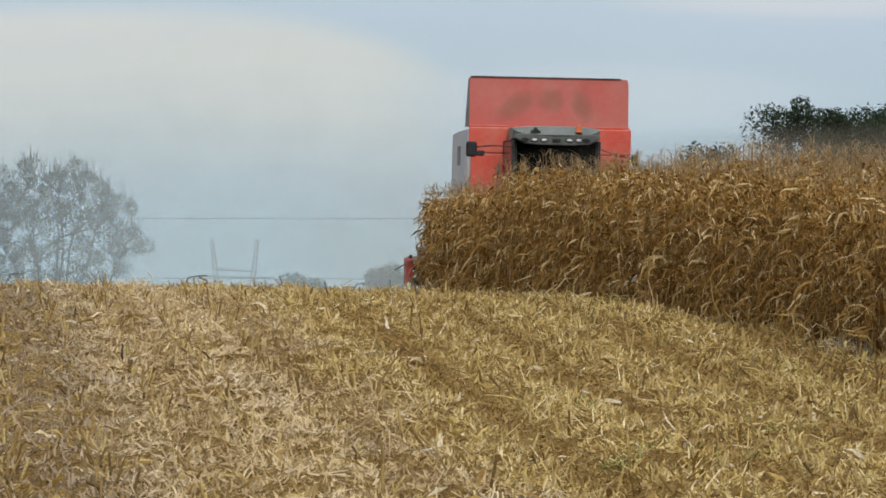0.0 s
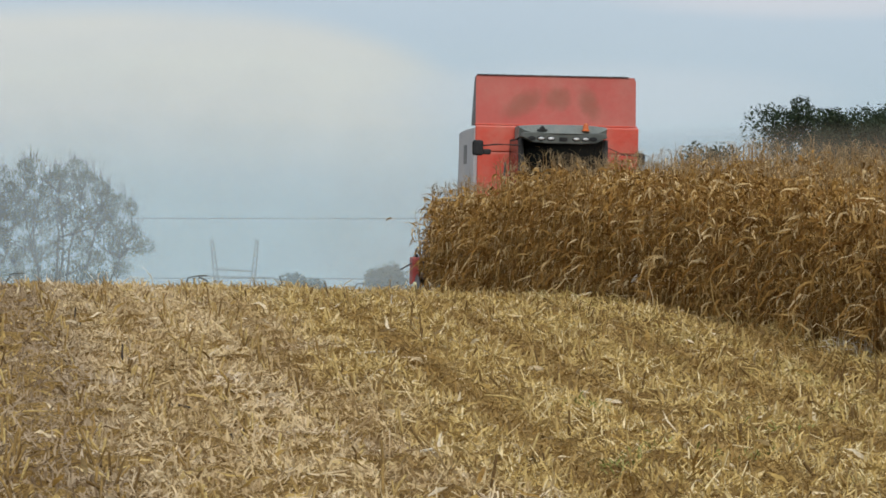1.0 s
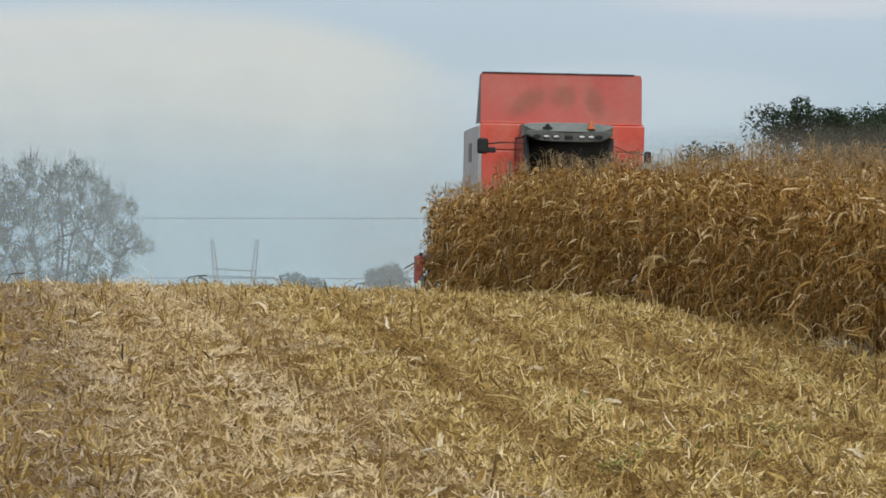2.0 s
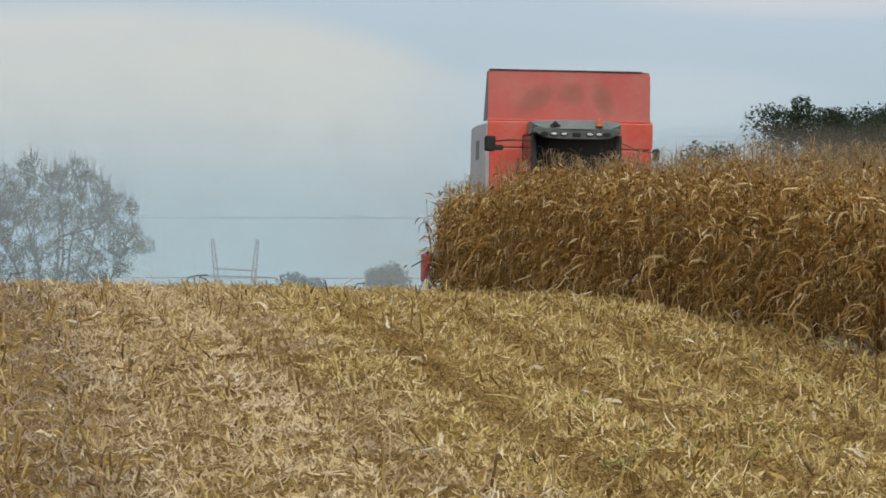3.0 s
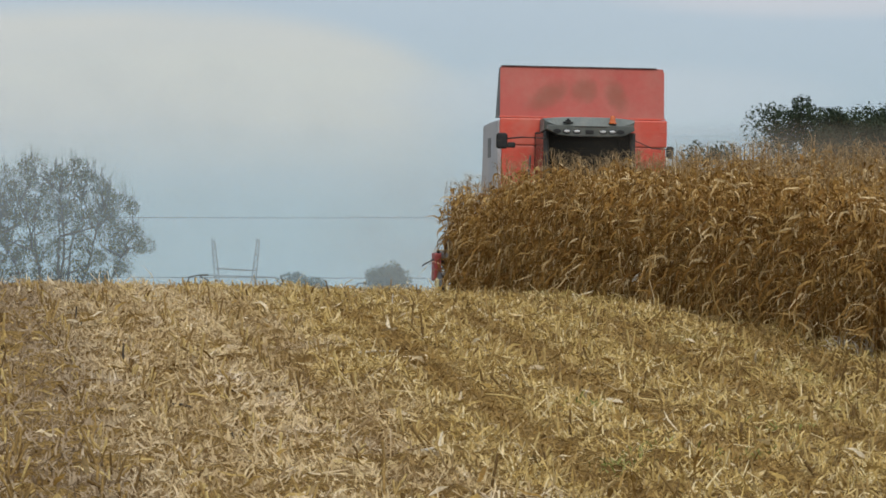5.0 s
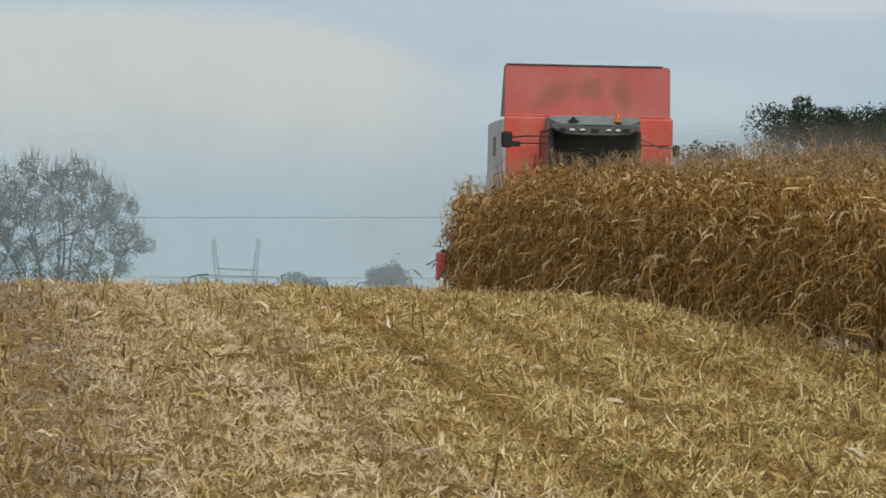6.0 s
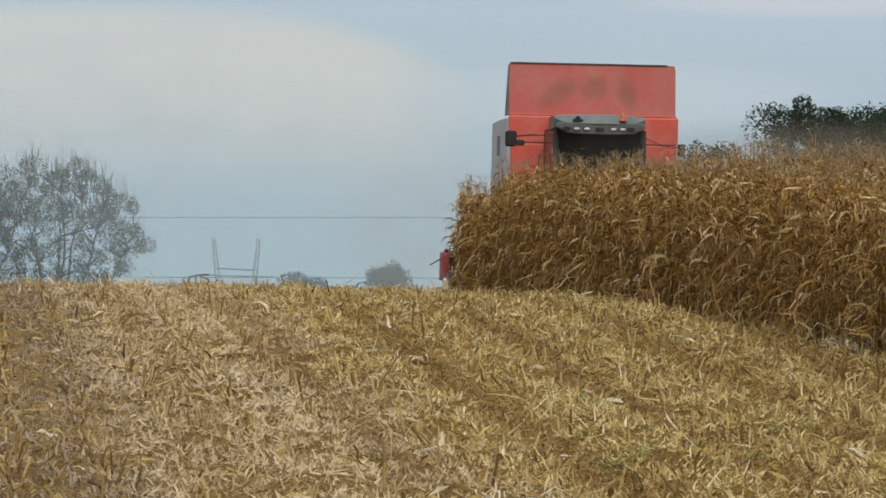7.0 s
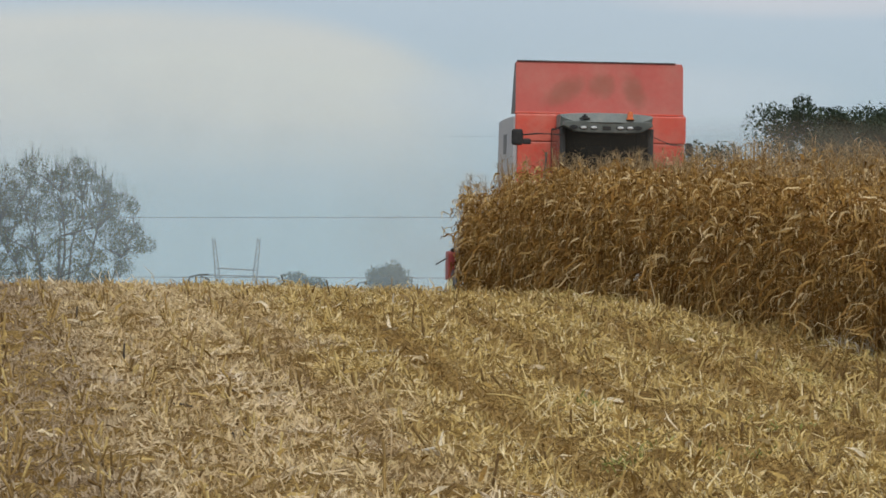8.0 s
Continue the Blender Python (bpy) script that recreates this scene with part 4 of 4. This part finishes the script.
    for x in (-0.60, -0.43, -0.25, 0.21, 0.38, 0.52):
        b = lathe([(0.10, 0.055), (0.0, 0.065), (-0.02, 0.06), (-0.025, 0.0001)], 16, axis="y")
        for v in b.verts:
            v.co = Vector((v.co.x * 1.15 + x, v.co.y + y0 - 0.17, v.co.z * 0.62 + 2.79))
        lampo = part("work_lamp", b, M_DARK, roof, "oval work lamp in a black rim")
        if -0.5 < x < 0.5:
            b = lathe([(0.0, 0.05), (-0.012, 0.046), (-0.02, 0.03), (-0.024, 0.0001)], 16, axis="y")
            for v in b.verts:
                v.co = Vector((v.co.x * 1.15 + x, v.co.y + y0 - 0.19, v.co.z * 0.55 + 2.79))
            smooth(part("lens", b, M_LAMP, lampo, "clear lens"))
    part("vent_box", box(-0.10, 0.05, y0 - 0.185, y0 - 0.1, 2.745, 2.815, 0.01), M_DARK, roof)
    bea = part("beacon", lathe([(2.985, 0.075), (3.0, 0.07), (3.01, 0.055), (3.10, 0.045), (3.125, 0.03), (3.13, 0.0001)], 18, axis="z"), M_AMBER, roof, "orange warning beacon", Matrix.Translation((0.38, y0 - 0.16, -0.05)))
    smooth(bea)
    b = box(-0.09, 0.09, -0.03, 0.03, 0.0, 0.03, 0.006)
    box(-0.05, 0.05, -0.025, 0.025, 0.03, 0.06, 0.008, b)
    box(-0.022, 0.022, -0.02, 0.02, 0.055, 0.085, 0.006, b)
    part("antenna_base", b, M_DARK, roof, "", Matrix.Translation((-0.41, y0 - 0.16, 2.93)))
    # mirror on a long arm
    mir = new("mirror")
    mir.parent = cab
    part("arm", tube([(-0.78, y0 + 0.05, 2.66), (-1.2, y0 - 0.02, 2.67), (-1.48, y0 - 0.02, 2.64)], 0.013), M_DARK, mir)
    part("mirror_head", box(-1.66, -1.46, y0 - 0.06, y0 + 0.06, 2.46, 2.74, 0.055, segments=3), M_DARK, mir, "black mirror housing")
    part("bracket", box(-1.47, -1.32, y0 - 0.03, y0 + 0.03, 2.48, 2.58, 0.03), M_DARK, mir)
    # right mirror, half hidden by the maize
    mir = new("mirror")
    mir.parent = cab
    part("arm", tube([(0.78, y0 + 0.05, 2.66), (1.1, y0 - 0.02, 2.52), (1.38, y0 - 0.02, 2.50)], 0.008), M_DARK, mir)
    part("mirror_head", box(1.36, 1.49, y0 - 0.06, y0 + 0.06, 2.34, 2.56, 0.05, segments=3), M_DARK, mir, "black mirror housing")
    # running gear
    part("axle", tube([(-1.3, -0.45, 0.88), (1.3, -0.45, 0.88)], 0.16, 12), M_STEEL, h)
    part("rear_axle", tube([(-1.1, 4.3, 0.62), (1.1, 4.3, 0.62)], 0.1, 12), M_STEEL, h)
    part("chassis", box(-0.8, 0.8, -0.5, 4.6, 0.75, 1.05, 0.03), M_STEEL, h)
    WHEELS.extend([(wheel(h, "front_wheel", 0.88, 0.62, 22), s * 1.26, -0.45, 0.79) for s in (-1, 1)])
    WHEELS.extend([(wheel(h, "rear_wheel", 0.62, 0.42, 18), s * 1.15, 4.3, 0.53) for s in (-1, 1)])
    part("ladder_rail", tube([(-1.05, -1.0, 0.9), (-1.1, -1.2, 1.6), (-1.05, -1.1, 2.3)], 0.02), M_STEEL, h)
    feeder = part("feeder_house", prism([(-0.4, 1.35), (-2.3, 0.95), (-2.3, 0.35), (-0.4, 0.7)], "x", -0.65, 0.65, 0.03), M_RED, h)
    # maize header
    hd = new("maize_header")
    hd.parent = h
    hd.matrix_basis = pose(-0.02, 0, -0.16)
    half = 2.88
    part("back_frame", box(-half + 0.25, half - 0.25, -2.55, -2.35, 0.3, 0.9, 0.03), M_STEEL, hd, "dark steel back frame")
    part("trough", prism([(-2.5, 0.25), (-3.1, 0.2), (-3.15, 0.3), (-2.55, 0.35)], "x", -half + 0.1, half - 0.1, 0.01), M_STEEL, hd)
    b = tube([(-half + 0.05, -2.8, 0.6), (half - 0.05, -2.8, 0.6)], 0.13, 14)
    for s in (-1, 1):
        pts = [(s * (0.15 + i * 0.09), -2.8 + 0.24 * math.cos(i * 0.8), 0.6 + 0.24 * math.sin(i * 0.8)) for i in range(30)]
        tube(pts, 0.02, 5, b)
    part("auger", b, M_STEEL, hd, "steel feed auger")
    for k in range(9):
        x = -half + 0.02 + k * (2 * half - 0.04) / 8
        wdt = 0.06 if k in (0, 8) else 0.17
        s = bmesh.new()
        ringz = []
        for yy, w2, zt, zb in ((-3.1, wdt, 0.55, 0.25), (-3.6, wdt * 0.95, 0.48, 0.2), (-4.2, wdt * 0.6, 0.32, 0.12), (-4.55, 0.03, 0.14, 0.08)):
            ringz.append([s.verts.new((x - w2, yy, zb)), s.verts.new((x - w2, yy, zt - 0.1)), s.verts.new((x, yy, zt)), s.verts.new((x + w2, yy, zt - 0.1)), s.verts.new((x + w2, yy, zb))])
        for p, q in zip(ringz, ringz[1:]):
            for j in range(5):
                s.faces.new((p[j], p[(j + 1) % 5], q[(j + 1) % 5], q[j]))
        s.faces.new(ringz[0])
        s.faces.new(ringz[-1][::-1])
        bmesh.ops.recalc_face_normals(s, faces=s.faces[:])
        part("snout", s, M_STEEL, hd, "worn dark steel divider snout")
    for s in (-1, 1):
        x = s * half
        ep = part("end_divider", prism([(-3.35, 0.20), (-3.35, 0.69), (-3.85, 0.69), (-3.9, 0.66), (-3.9, 0.22)], "x", x - 0.07, x + 0.05, 0.018), M_CRIMSON, hd, "red end plate of the header")
        part("bolt", box(x - 0.02, x + 0.03, -3.88, -3.80, 0.68, 0.74, 0.012), M_DARK, ep, "black pivot bolt")
        part("tip", prism([(-3.85, 0.02), (-3.85, 0.22), (-4.0, 0.25), (-4.2, 0.22), (-4.25, 0.03)], "x", x - 0.06, x + 0.08, 0.03), M_CREAM, ep, "worn cream plastic divider tip")
        part("guide_rod", tube([(x + s * 0.03, -3.7, 0.60), (x + s * 0.15, -3.72, 0.53), (x + s * 0.27, -3.74, 0.46)], 0.014, 6), M_STEEL, ep, "thin steel guide rod")
    return h


def smooth_ring(centre, radius, thick):
    pts = [centre + Vector((radius * math.cos(a), 0.3 * radius * math.sin(a), radius * math.sin(a))) for a in np.linspace(0, 2 * math.pi, 20)]
    return tube(pts, thick, 6)


WHEELS = []
HARVESTER = harvester()


# ---- trees, bushes, pylon ----
def clumps(rng, centres, radii, per, size):
    """Many small leaves round the given centres."""
    n = len(centres) * per
    c = np.repeat(centres, per, 0)
    r = np.repeat(radii, per)
    d = rng.normal(0, 1, (n, 3))
    d /= np.linalg.norm(d, axis=1, keepdims=True)
    p = c + d * (r * rng.uniform(0.35, 1.0, n) ** 0.6)[:, None]
    return ribbons(rng, p, rng.uniform(0, 2 * np.pi, n), rng.uniform(0.7, 1.4, n) * size, rng.uniform(0.45, 0.8, n) * size, rng.normal(0.1, 0.6, n), rng.normal(0.5, 0.4, n), segs=2, twist=0.8)


def limbs(rng, height, spread, splits, thick, rise=0.75, bole=0.28):
    """Trunk and limbs as rods; gives back their mesh arrays and the outer points."""
    base, tip, r0, r1, ends = [], [], [], [], []

    def grow(p, d, length, r, level, short=1.0):
        segs = 3
        for _ in range(segs):
            q = p + d * (length * short / segs)
            base.append(p), tip.append(q), r0.append(r), r1.append(r * 0.85)
            p, r = q, r * 0.85
            d = d + rng.normal(0, 0.13, 3)
            d[2] += 0.05
            d = d / np.linalg.norm(d)
        if level == 0:
            ends.append(p)
            return
        for _ in range(splits):
            a = rng.uniform(0, 2 * np.pi)
            e = d * rise + np.array([np.cos(a), np.sin(a), rng.uniform(-0.1, 0.6)]) * spread
            grow(p, e / np.linalg.norm(e), length * rng.uniform(0.6, 0.85), r * 0.72, level - 1)
        if level < 3 or bole < 0.2:
            ends.append(p)

    grow(np.zeros(3), np.array([0, 0, 1.0]), height * 0.28, thick, 3, bole / 0.28)
    return rods(np.array(base), np.array(tip), np.array(r0), np.array(r1), 5), np.array(ends)


def tree(name, label, x, y, seed, height, spread, per, leaf, clump, leaf_mat):
    rng = np.random.default_rng(seed)
    wood, ends = limbs(rng, height, spread, 3, height * 0.025)
    scale = height / max(ends[:, 2].max(), 0.1)
    ends = ends * scale
    wv = wood[0] * scale
    t = tagged(new(name), label, "tree")
    ob = new("trunk", sheet_mesh("trunk", wv, wood[1], M_BARK))
    ob.parent = t
    ob = new("crown", sheet_mesh("crown", *clumps(rng, ends, rng.uniform(0.6, 1.2, len(ends)) * clump, per, leaf), leaf_mat, False))
    ob.parent = t
    t.matrix_basis = pose(x, y, float(land(x, y)), 0, 0, seed * 37)
    return t


CROWN_AT = [0.28, 0.4, 0.5, 0.62, 0.70, 0.78, 0.88, 0.96, 1.0]
CROWN_HALF = [1.6, 2.6, 3.7, 4.7, 4.9, 3.9, 3.5, 2.6, 1.4]


def willow(label, x, y, seed, height, wide, tufts):
    """A stool of stems that fan out; loose tufts of leaves fill the crown, each on a branchlet of its own; bare twigs on top."""
    rng = np.random.default_rng(seed)
    base, tip, r0, r1 = [], [], [], []
    nodes = []
    for lean in np.linspace(-1.0, 1.0, 9) + rng.normal(0, 0.07, 9):
        top = height * rng.uniform(0.72, 0.92) * (1.0 - 0.18 * abs(lean))
        reach = 0.85 * wide * np.interp(top / height, CROWN_AT, CROWN_HALF) * lean
        foot = np.array([0.5 * lean, rng.normal(0, 0.3), 0.0])
        end = np.array([reach, rng.normal(0, 1.4), top])
        bow = rng.normal(0, 0.25, 3) * np.array([1, 1, 0])
        pts = [foot + (end - foot) * u + bow * math.sin(math.pi * u) + rng.normal(0, 0.06, 3) for u in np.linspace(0, 1, 11)]
        for i, (p, q) in enumerate(zip(pts, pts[1:])):
            base.append(p), tip.append(q), r0.append(0.15 * 0.85 ** i), r1.append(0.15 * 0.85 ** (i + 1))
        nodes.extend(pts[3:])
    nodes = np.array(nodes)
    centres = []
    while len(centres) < tufts:
        u = 0.28 + 0.72 * rng.uniform() ** 1.25
        half = wide * float(np.interp(u, CROWN_AT, CROWN_HALF))
        c = np.array([rng.uniform(-1, 1) * 5.0 * wide, rng.normal(0, 1.4), u * height])
        if abs(c[0]) < half * (0.9 + 0.15 * math.sin(3.7 * u * height + c[0])) and all((c[0] - o[0]) ** 2 + (c[2] - o[2]) ** 2 > 0.42 for o in centres[-60:]):
            centres.append(c)
    centres = np.array(centres)
    for c in centres:
        below = nodes[nodes[:, 2] < c[2] - 0.25]
        a = below[np.argmin(((below - c) ** 2).sum(1))] if len(below) else nodes[0]
        mid = (a + c) / 2 + rng.normal(0, 0.12, 3)
        for p, q, ra, rb in ((a, mid, 0.05, 0.035), (mid, c, 0.035, 0.015)):
            base.append(p), tip.append(q), r0.append(ra), r1.append(rb)
    high = centres[centres[:, 2] > 0.62 * height]
    twig = np.repeat(high, 14, 0) + rng.normal(0, 0.32, (len(high) * 14, 3))
    d = rng.normal(0, 0.16, (len(twig), 3)) + np.array([0, 0, 0.9])
    thin = rods(twig, twig + d * rng.uniform(0.3, 1.0, (len(twig), 1)), np.full(len(twig), 0.011), np.full(len(twig), 0.006), 4)
    t = tagged(new("willow_tree"), label, "tree")
    for nm, data, mat in (("trunk", rods(np.array(base), np.array(tip), np.array(r0), np.array(r1), 5), M_BARK), ("twigs", thin, M_BARK),
                          ("crown", clumps(rng, centres, rng.uniform(0.34, 0.8, len(centres)), 250, 0.095), M_WILLOW)):
        ob = new(nm, sheet_mesh(nm, *data, mat, False))
        ob.parent = t
    t.matrix_basis = pose(x, y, float(land(x, y)))


def trees():
    # dark oaks on the rise behind the maize
    for x, y, seed, hgt in ((11.2, 262, 3, 7.45), (12.9, 268, 4, 7.2), (14.7, 262, 5, 7.2), (16.6, 268, 6, 7.3)):
        tree("oak_tree", "dark green oak with a dense leafy crown", x, y, seed, hgt, 0.6, 420, 0.10, 0.66, M_OAK)
    tree("young_tree", "small dark green tree standing before the oaks", 8.85, 258, 9, 6.0, 0.22, 70, 0.12, 0.35, M_OAK)
    # thin-leaved willows in the haze: many stems that fan out from one stool
    willow("half-bare spreading willow with sparse olive leaves", -19.8, 420, 12, 9.9, 1.03, 135)
    willow("half-bare tall willow with bare upright twigs", -26.2, 425, 18, 10.1, 0.9, 110)
    tree("distant_tree", "rounded tree blurred by dust", -5.4, 860, 16, 6.0, 0.8, 90, 0.35, 1.2, M_BUSH)
    tree("distant_bush", "low bush blurred by dust", -14.2, 870, 17, 5.3, 0.42, 60, 0.3, 0.8, M_BUSH)


trees()


def pylon():
    """A portal pylon: two lattice legs that lean apart, and crossbars."""
    p = tagged(new("power_pylon"), "distant grey steel lattice pylon with two leaning legs", "pylon")
    for s in (-1, 1):
        foot, top = Vector((s * 1.25, 0, 0)), Vector((s * 2.2, 0, 9.0))
        b = bmesh.new()
        for u, v in ((-1, -1), (1, -1), (1, 1), (-1, 1)):
            tube([foot + Vector((u * 0.35, v * 0.35, 0)), top + Vector((u * 0.12, v * 0.12, 0))], 0.065, 4, b)
        for i in range(14):
            a, c = i / 14, (i + 1) / 14
            wa, wc = 0.35 - 0.23 * a, 0.35 - 0.23 * c
            k = 1 if i % 2 else -1
            for v in (-1, 1):
                tube([foot.lerp(top, a) + Vector((k * wa, v * wa, 0)), foot.lerp(top, c) + Vector((-k * wc, v * wc, 0))], 0.05, 4, b)
        part("leg", b, M_GALV, p, "lattice steel leg")
    for z, w in ((6.0, 1.95), (5.35, 3.9)):
        part("crossbar", tube([(-w, 0, z + 0.08), (w, 0, z - 0.12)], 0.07, 6), M_GALV, p)
    p.matrix_basis = pose(-20.2, 805, float(land(-20, 805)), 0, 0, 4)
    for z0, z1, y, thick in ((9.3, 9.45, 800, 0.03), (17.7, 17.8, 830, 0.005), (3.62, 3.5, 802, 0.035)):
        b = tube([(-60 + 4 * i, y, EYE + (z0 - 1.6) + (z1 - z0) * i / 30 + 0.0012 * (4 * i - 60) ** 2 * 0.05) for i in range(31)], thick, 5)
        for v in b.verts:
            v.co = p.matrix_basis.inverted() @ v.co
        part("wire", b, M_STEEL, p, "thin dark overhead wire")


pylon()


# ---- airborne dust and painted haze ----
def veil(name, w, hgt, depth, material, cells=14):
    """A curved, billowing sheet for dust and for painted haze, standing upright."""
    u, v = np.meshgrid(np.linspace(-1, 1, cells), np.linspace(-1, 1, cells))
    yy = 0.3 * depth * (0.5 * np.sin(2.3 * u + 1.1 * v) + 0.35 * np.cos(3.1 * v - 1.7 * u))
    verts = np.stack([u * w / 2, yy, v * hgt / 2], -1).reshape(-1, 3)
    i = (np.arange(cells - 1)[:, None] * cells + np.arange(cells - 1)[None, :]).ravel()
    ob = new(name, sheet_mesh(name, verts, np.stack([i, i + 1, i + 1 + cells, i + cells], 1), material))
    return ob


PUFFS = []


def dust():
    # aerial haze stood up as pale blue sheets before trees and pylon
    haze = tagged(veil("distant_haze", 190, 26, 4, M_HAZE), "see-through sheet painted as pale blue-grey distance haze", "haze", kind="stuff")
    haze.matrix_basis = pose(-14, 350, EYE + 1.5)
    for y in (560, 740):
        haze = tagged(veil("distant_haze", 360, 56, 4, M_HAZE_FAR), "see-through sheet painted as pale blue-grey distance haze", "haze", kind="stuff")
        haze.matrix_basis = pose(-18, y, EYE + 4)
    cloud = tagged(new("dust_cloud"), "thin drifting cloud of harvest dust behind the machine", "dust")
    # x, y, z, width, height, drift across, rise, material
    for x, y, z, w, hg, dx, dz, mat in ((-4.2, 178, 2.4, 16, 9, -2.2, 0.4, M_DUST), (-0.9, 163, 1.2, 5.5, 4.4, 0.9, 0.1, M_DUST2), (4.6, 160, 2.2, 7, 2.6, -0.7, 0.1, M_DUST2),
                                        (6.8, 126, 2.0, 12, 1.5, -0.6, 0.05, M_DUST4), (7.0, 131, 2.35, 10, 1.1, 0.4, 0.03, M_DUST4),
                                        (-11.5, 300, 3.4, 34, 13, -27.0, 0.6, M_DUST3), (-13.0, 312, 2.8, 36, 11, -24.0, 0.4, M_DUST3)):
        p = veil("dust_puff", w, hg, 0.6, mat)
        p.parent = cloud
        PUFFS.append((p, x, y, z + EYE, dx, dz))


dust()


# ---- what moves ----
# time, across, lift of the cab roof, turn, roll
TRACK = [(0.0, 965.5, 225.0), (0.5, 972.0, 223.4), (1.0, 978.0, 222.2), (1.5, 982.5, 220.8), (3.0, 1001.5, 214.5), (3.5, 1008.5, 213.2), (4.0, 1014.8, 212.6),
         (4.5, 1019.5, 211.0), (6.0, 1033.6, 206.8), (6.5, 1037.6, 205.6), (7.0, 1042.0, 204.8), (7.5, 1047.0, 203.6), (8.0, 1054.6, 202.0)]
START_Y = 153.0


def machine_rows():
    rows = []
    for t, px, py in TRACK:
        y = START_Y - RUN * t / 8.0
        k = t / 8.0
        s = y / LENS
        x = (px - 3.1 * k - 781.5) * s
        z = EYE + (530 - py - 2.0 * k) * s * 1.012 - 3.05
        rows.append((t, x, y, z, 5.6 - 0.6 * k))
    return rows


def motions():
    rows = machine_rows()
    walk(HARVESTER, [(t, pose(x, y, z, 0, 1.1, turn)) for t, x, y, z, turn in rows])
    for w, x, y, z in WHEELS:
        walk(w, [(t, pose(x, y, z, math.degrees((START_Y - r[2]) / z))) for r in rows for t in (r[0],)])
    # maize is dragged down stalk by stalk as the header reaches it
    rng = np.random.default_rng(31)
    for ob, x, y, z, spin in CUT_PLANTS:
        t = (CUT_Y - y) / RUN * 8.0 + rng.normal(0, 0.05)
        t = max(t, 0.12)
        lean = rng.uniform(-7, 7)
        keys = [(0.0, pose(x, y, z, 0, 0, spin))]
        if t - 0.3 > 0.1:
            keys.append((t - 0.3, pose(x, y, z, 0, 0, spin)))
        keys.append((t, pose(x, y, z - 0.12, 4, lean, spin)))
        keys.append((t + 0.35, pose(x, y, z - 1.3, 6, lean * 2, spin)))
        keys.append((t + 0.7, pose(x, y, z - 2.5, 8, lean * 2, spin)))
        keys = [k for k in keys if k[0] < 7.9]
        last = keys[-1]
        walk(ob, keys + [(8.0, last[1])])
    for ob, t, x, y, out, top in SCRAPS:
        z = float(land(x, y)) + 0.05
        rest = pose(x, y, z, 0, 0, 20)
        keys = [(0.0, rest)] + ([(t - 0.1, rest)] if t > 0.2 else [])
        for k, u, h, turn in ((0.0, 0.1, 0.1, 40), (0.2, 0.45, 0.75, 95), (0.4, 0.75, 1.0, 150), (0.6, 0.95, 0.8, 205), (0.8, 1.1, 0.4, 260), (1.0, 1.2, 0.0, 300)):
            if t + k < 8.0:
                keys.append((t + k, pose(x + out * u, y, z + top * h, turn * 0.8, turn, 20)))
        walk(ob, keys + [(8.0, keys[-1][1])])
    for p, x, y, z, dx, dz in PUFFS:
        walk(p, [(t, pose(x + dx * t / 8, y, z + dz * t / 8, 0, 0.4 * t, 0)) for t in (0.0, 2.0, 4.0, 6.0, 8.0)])


motions()
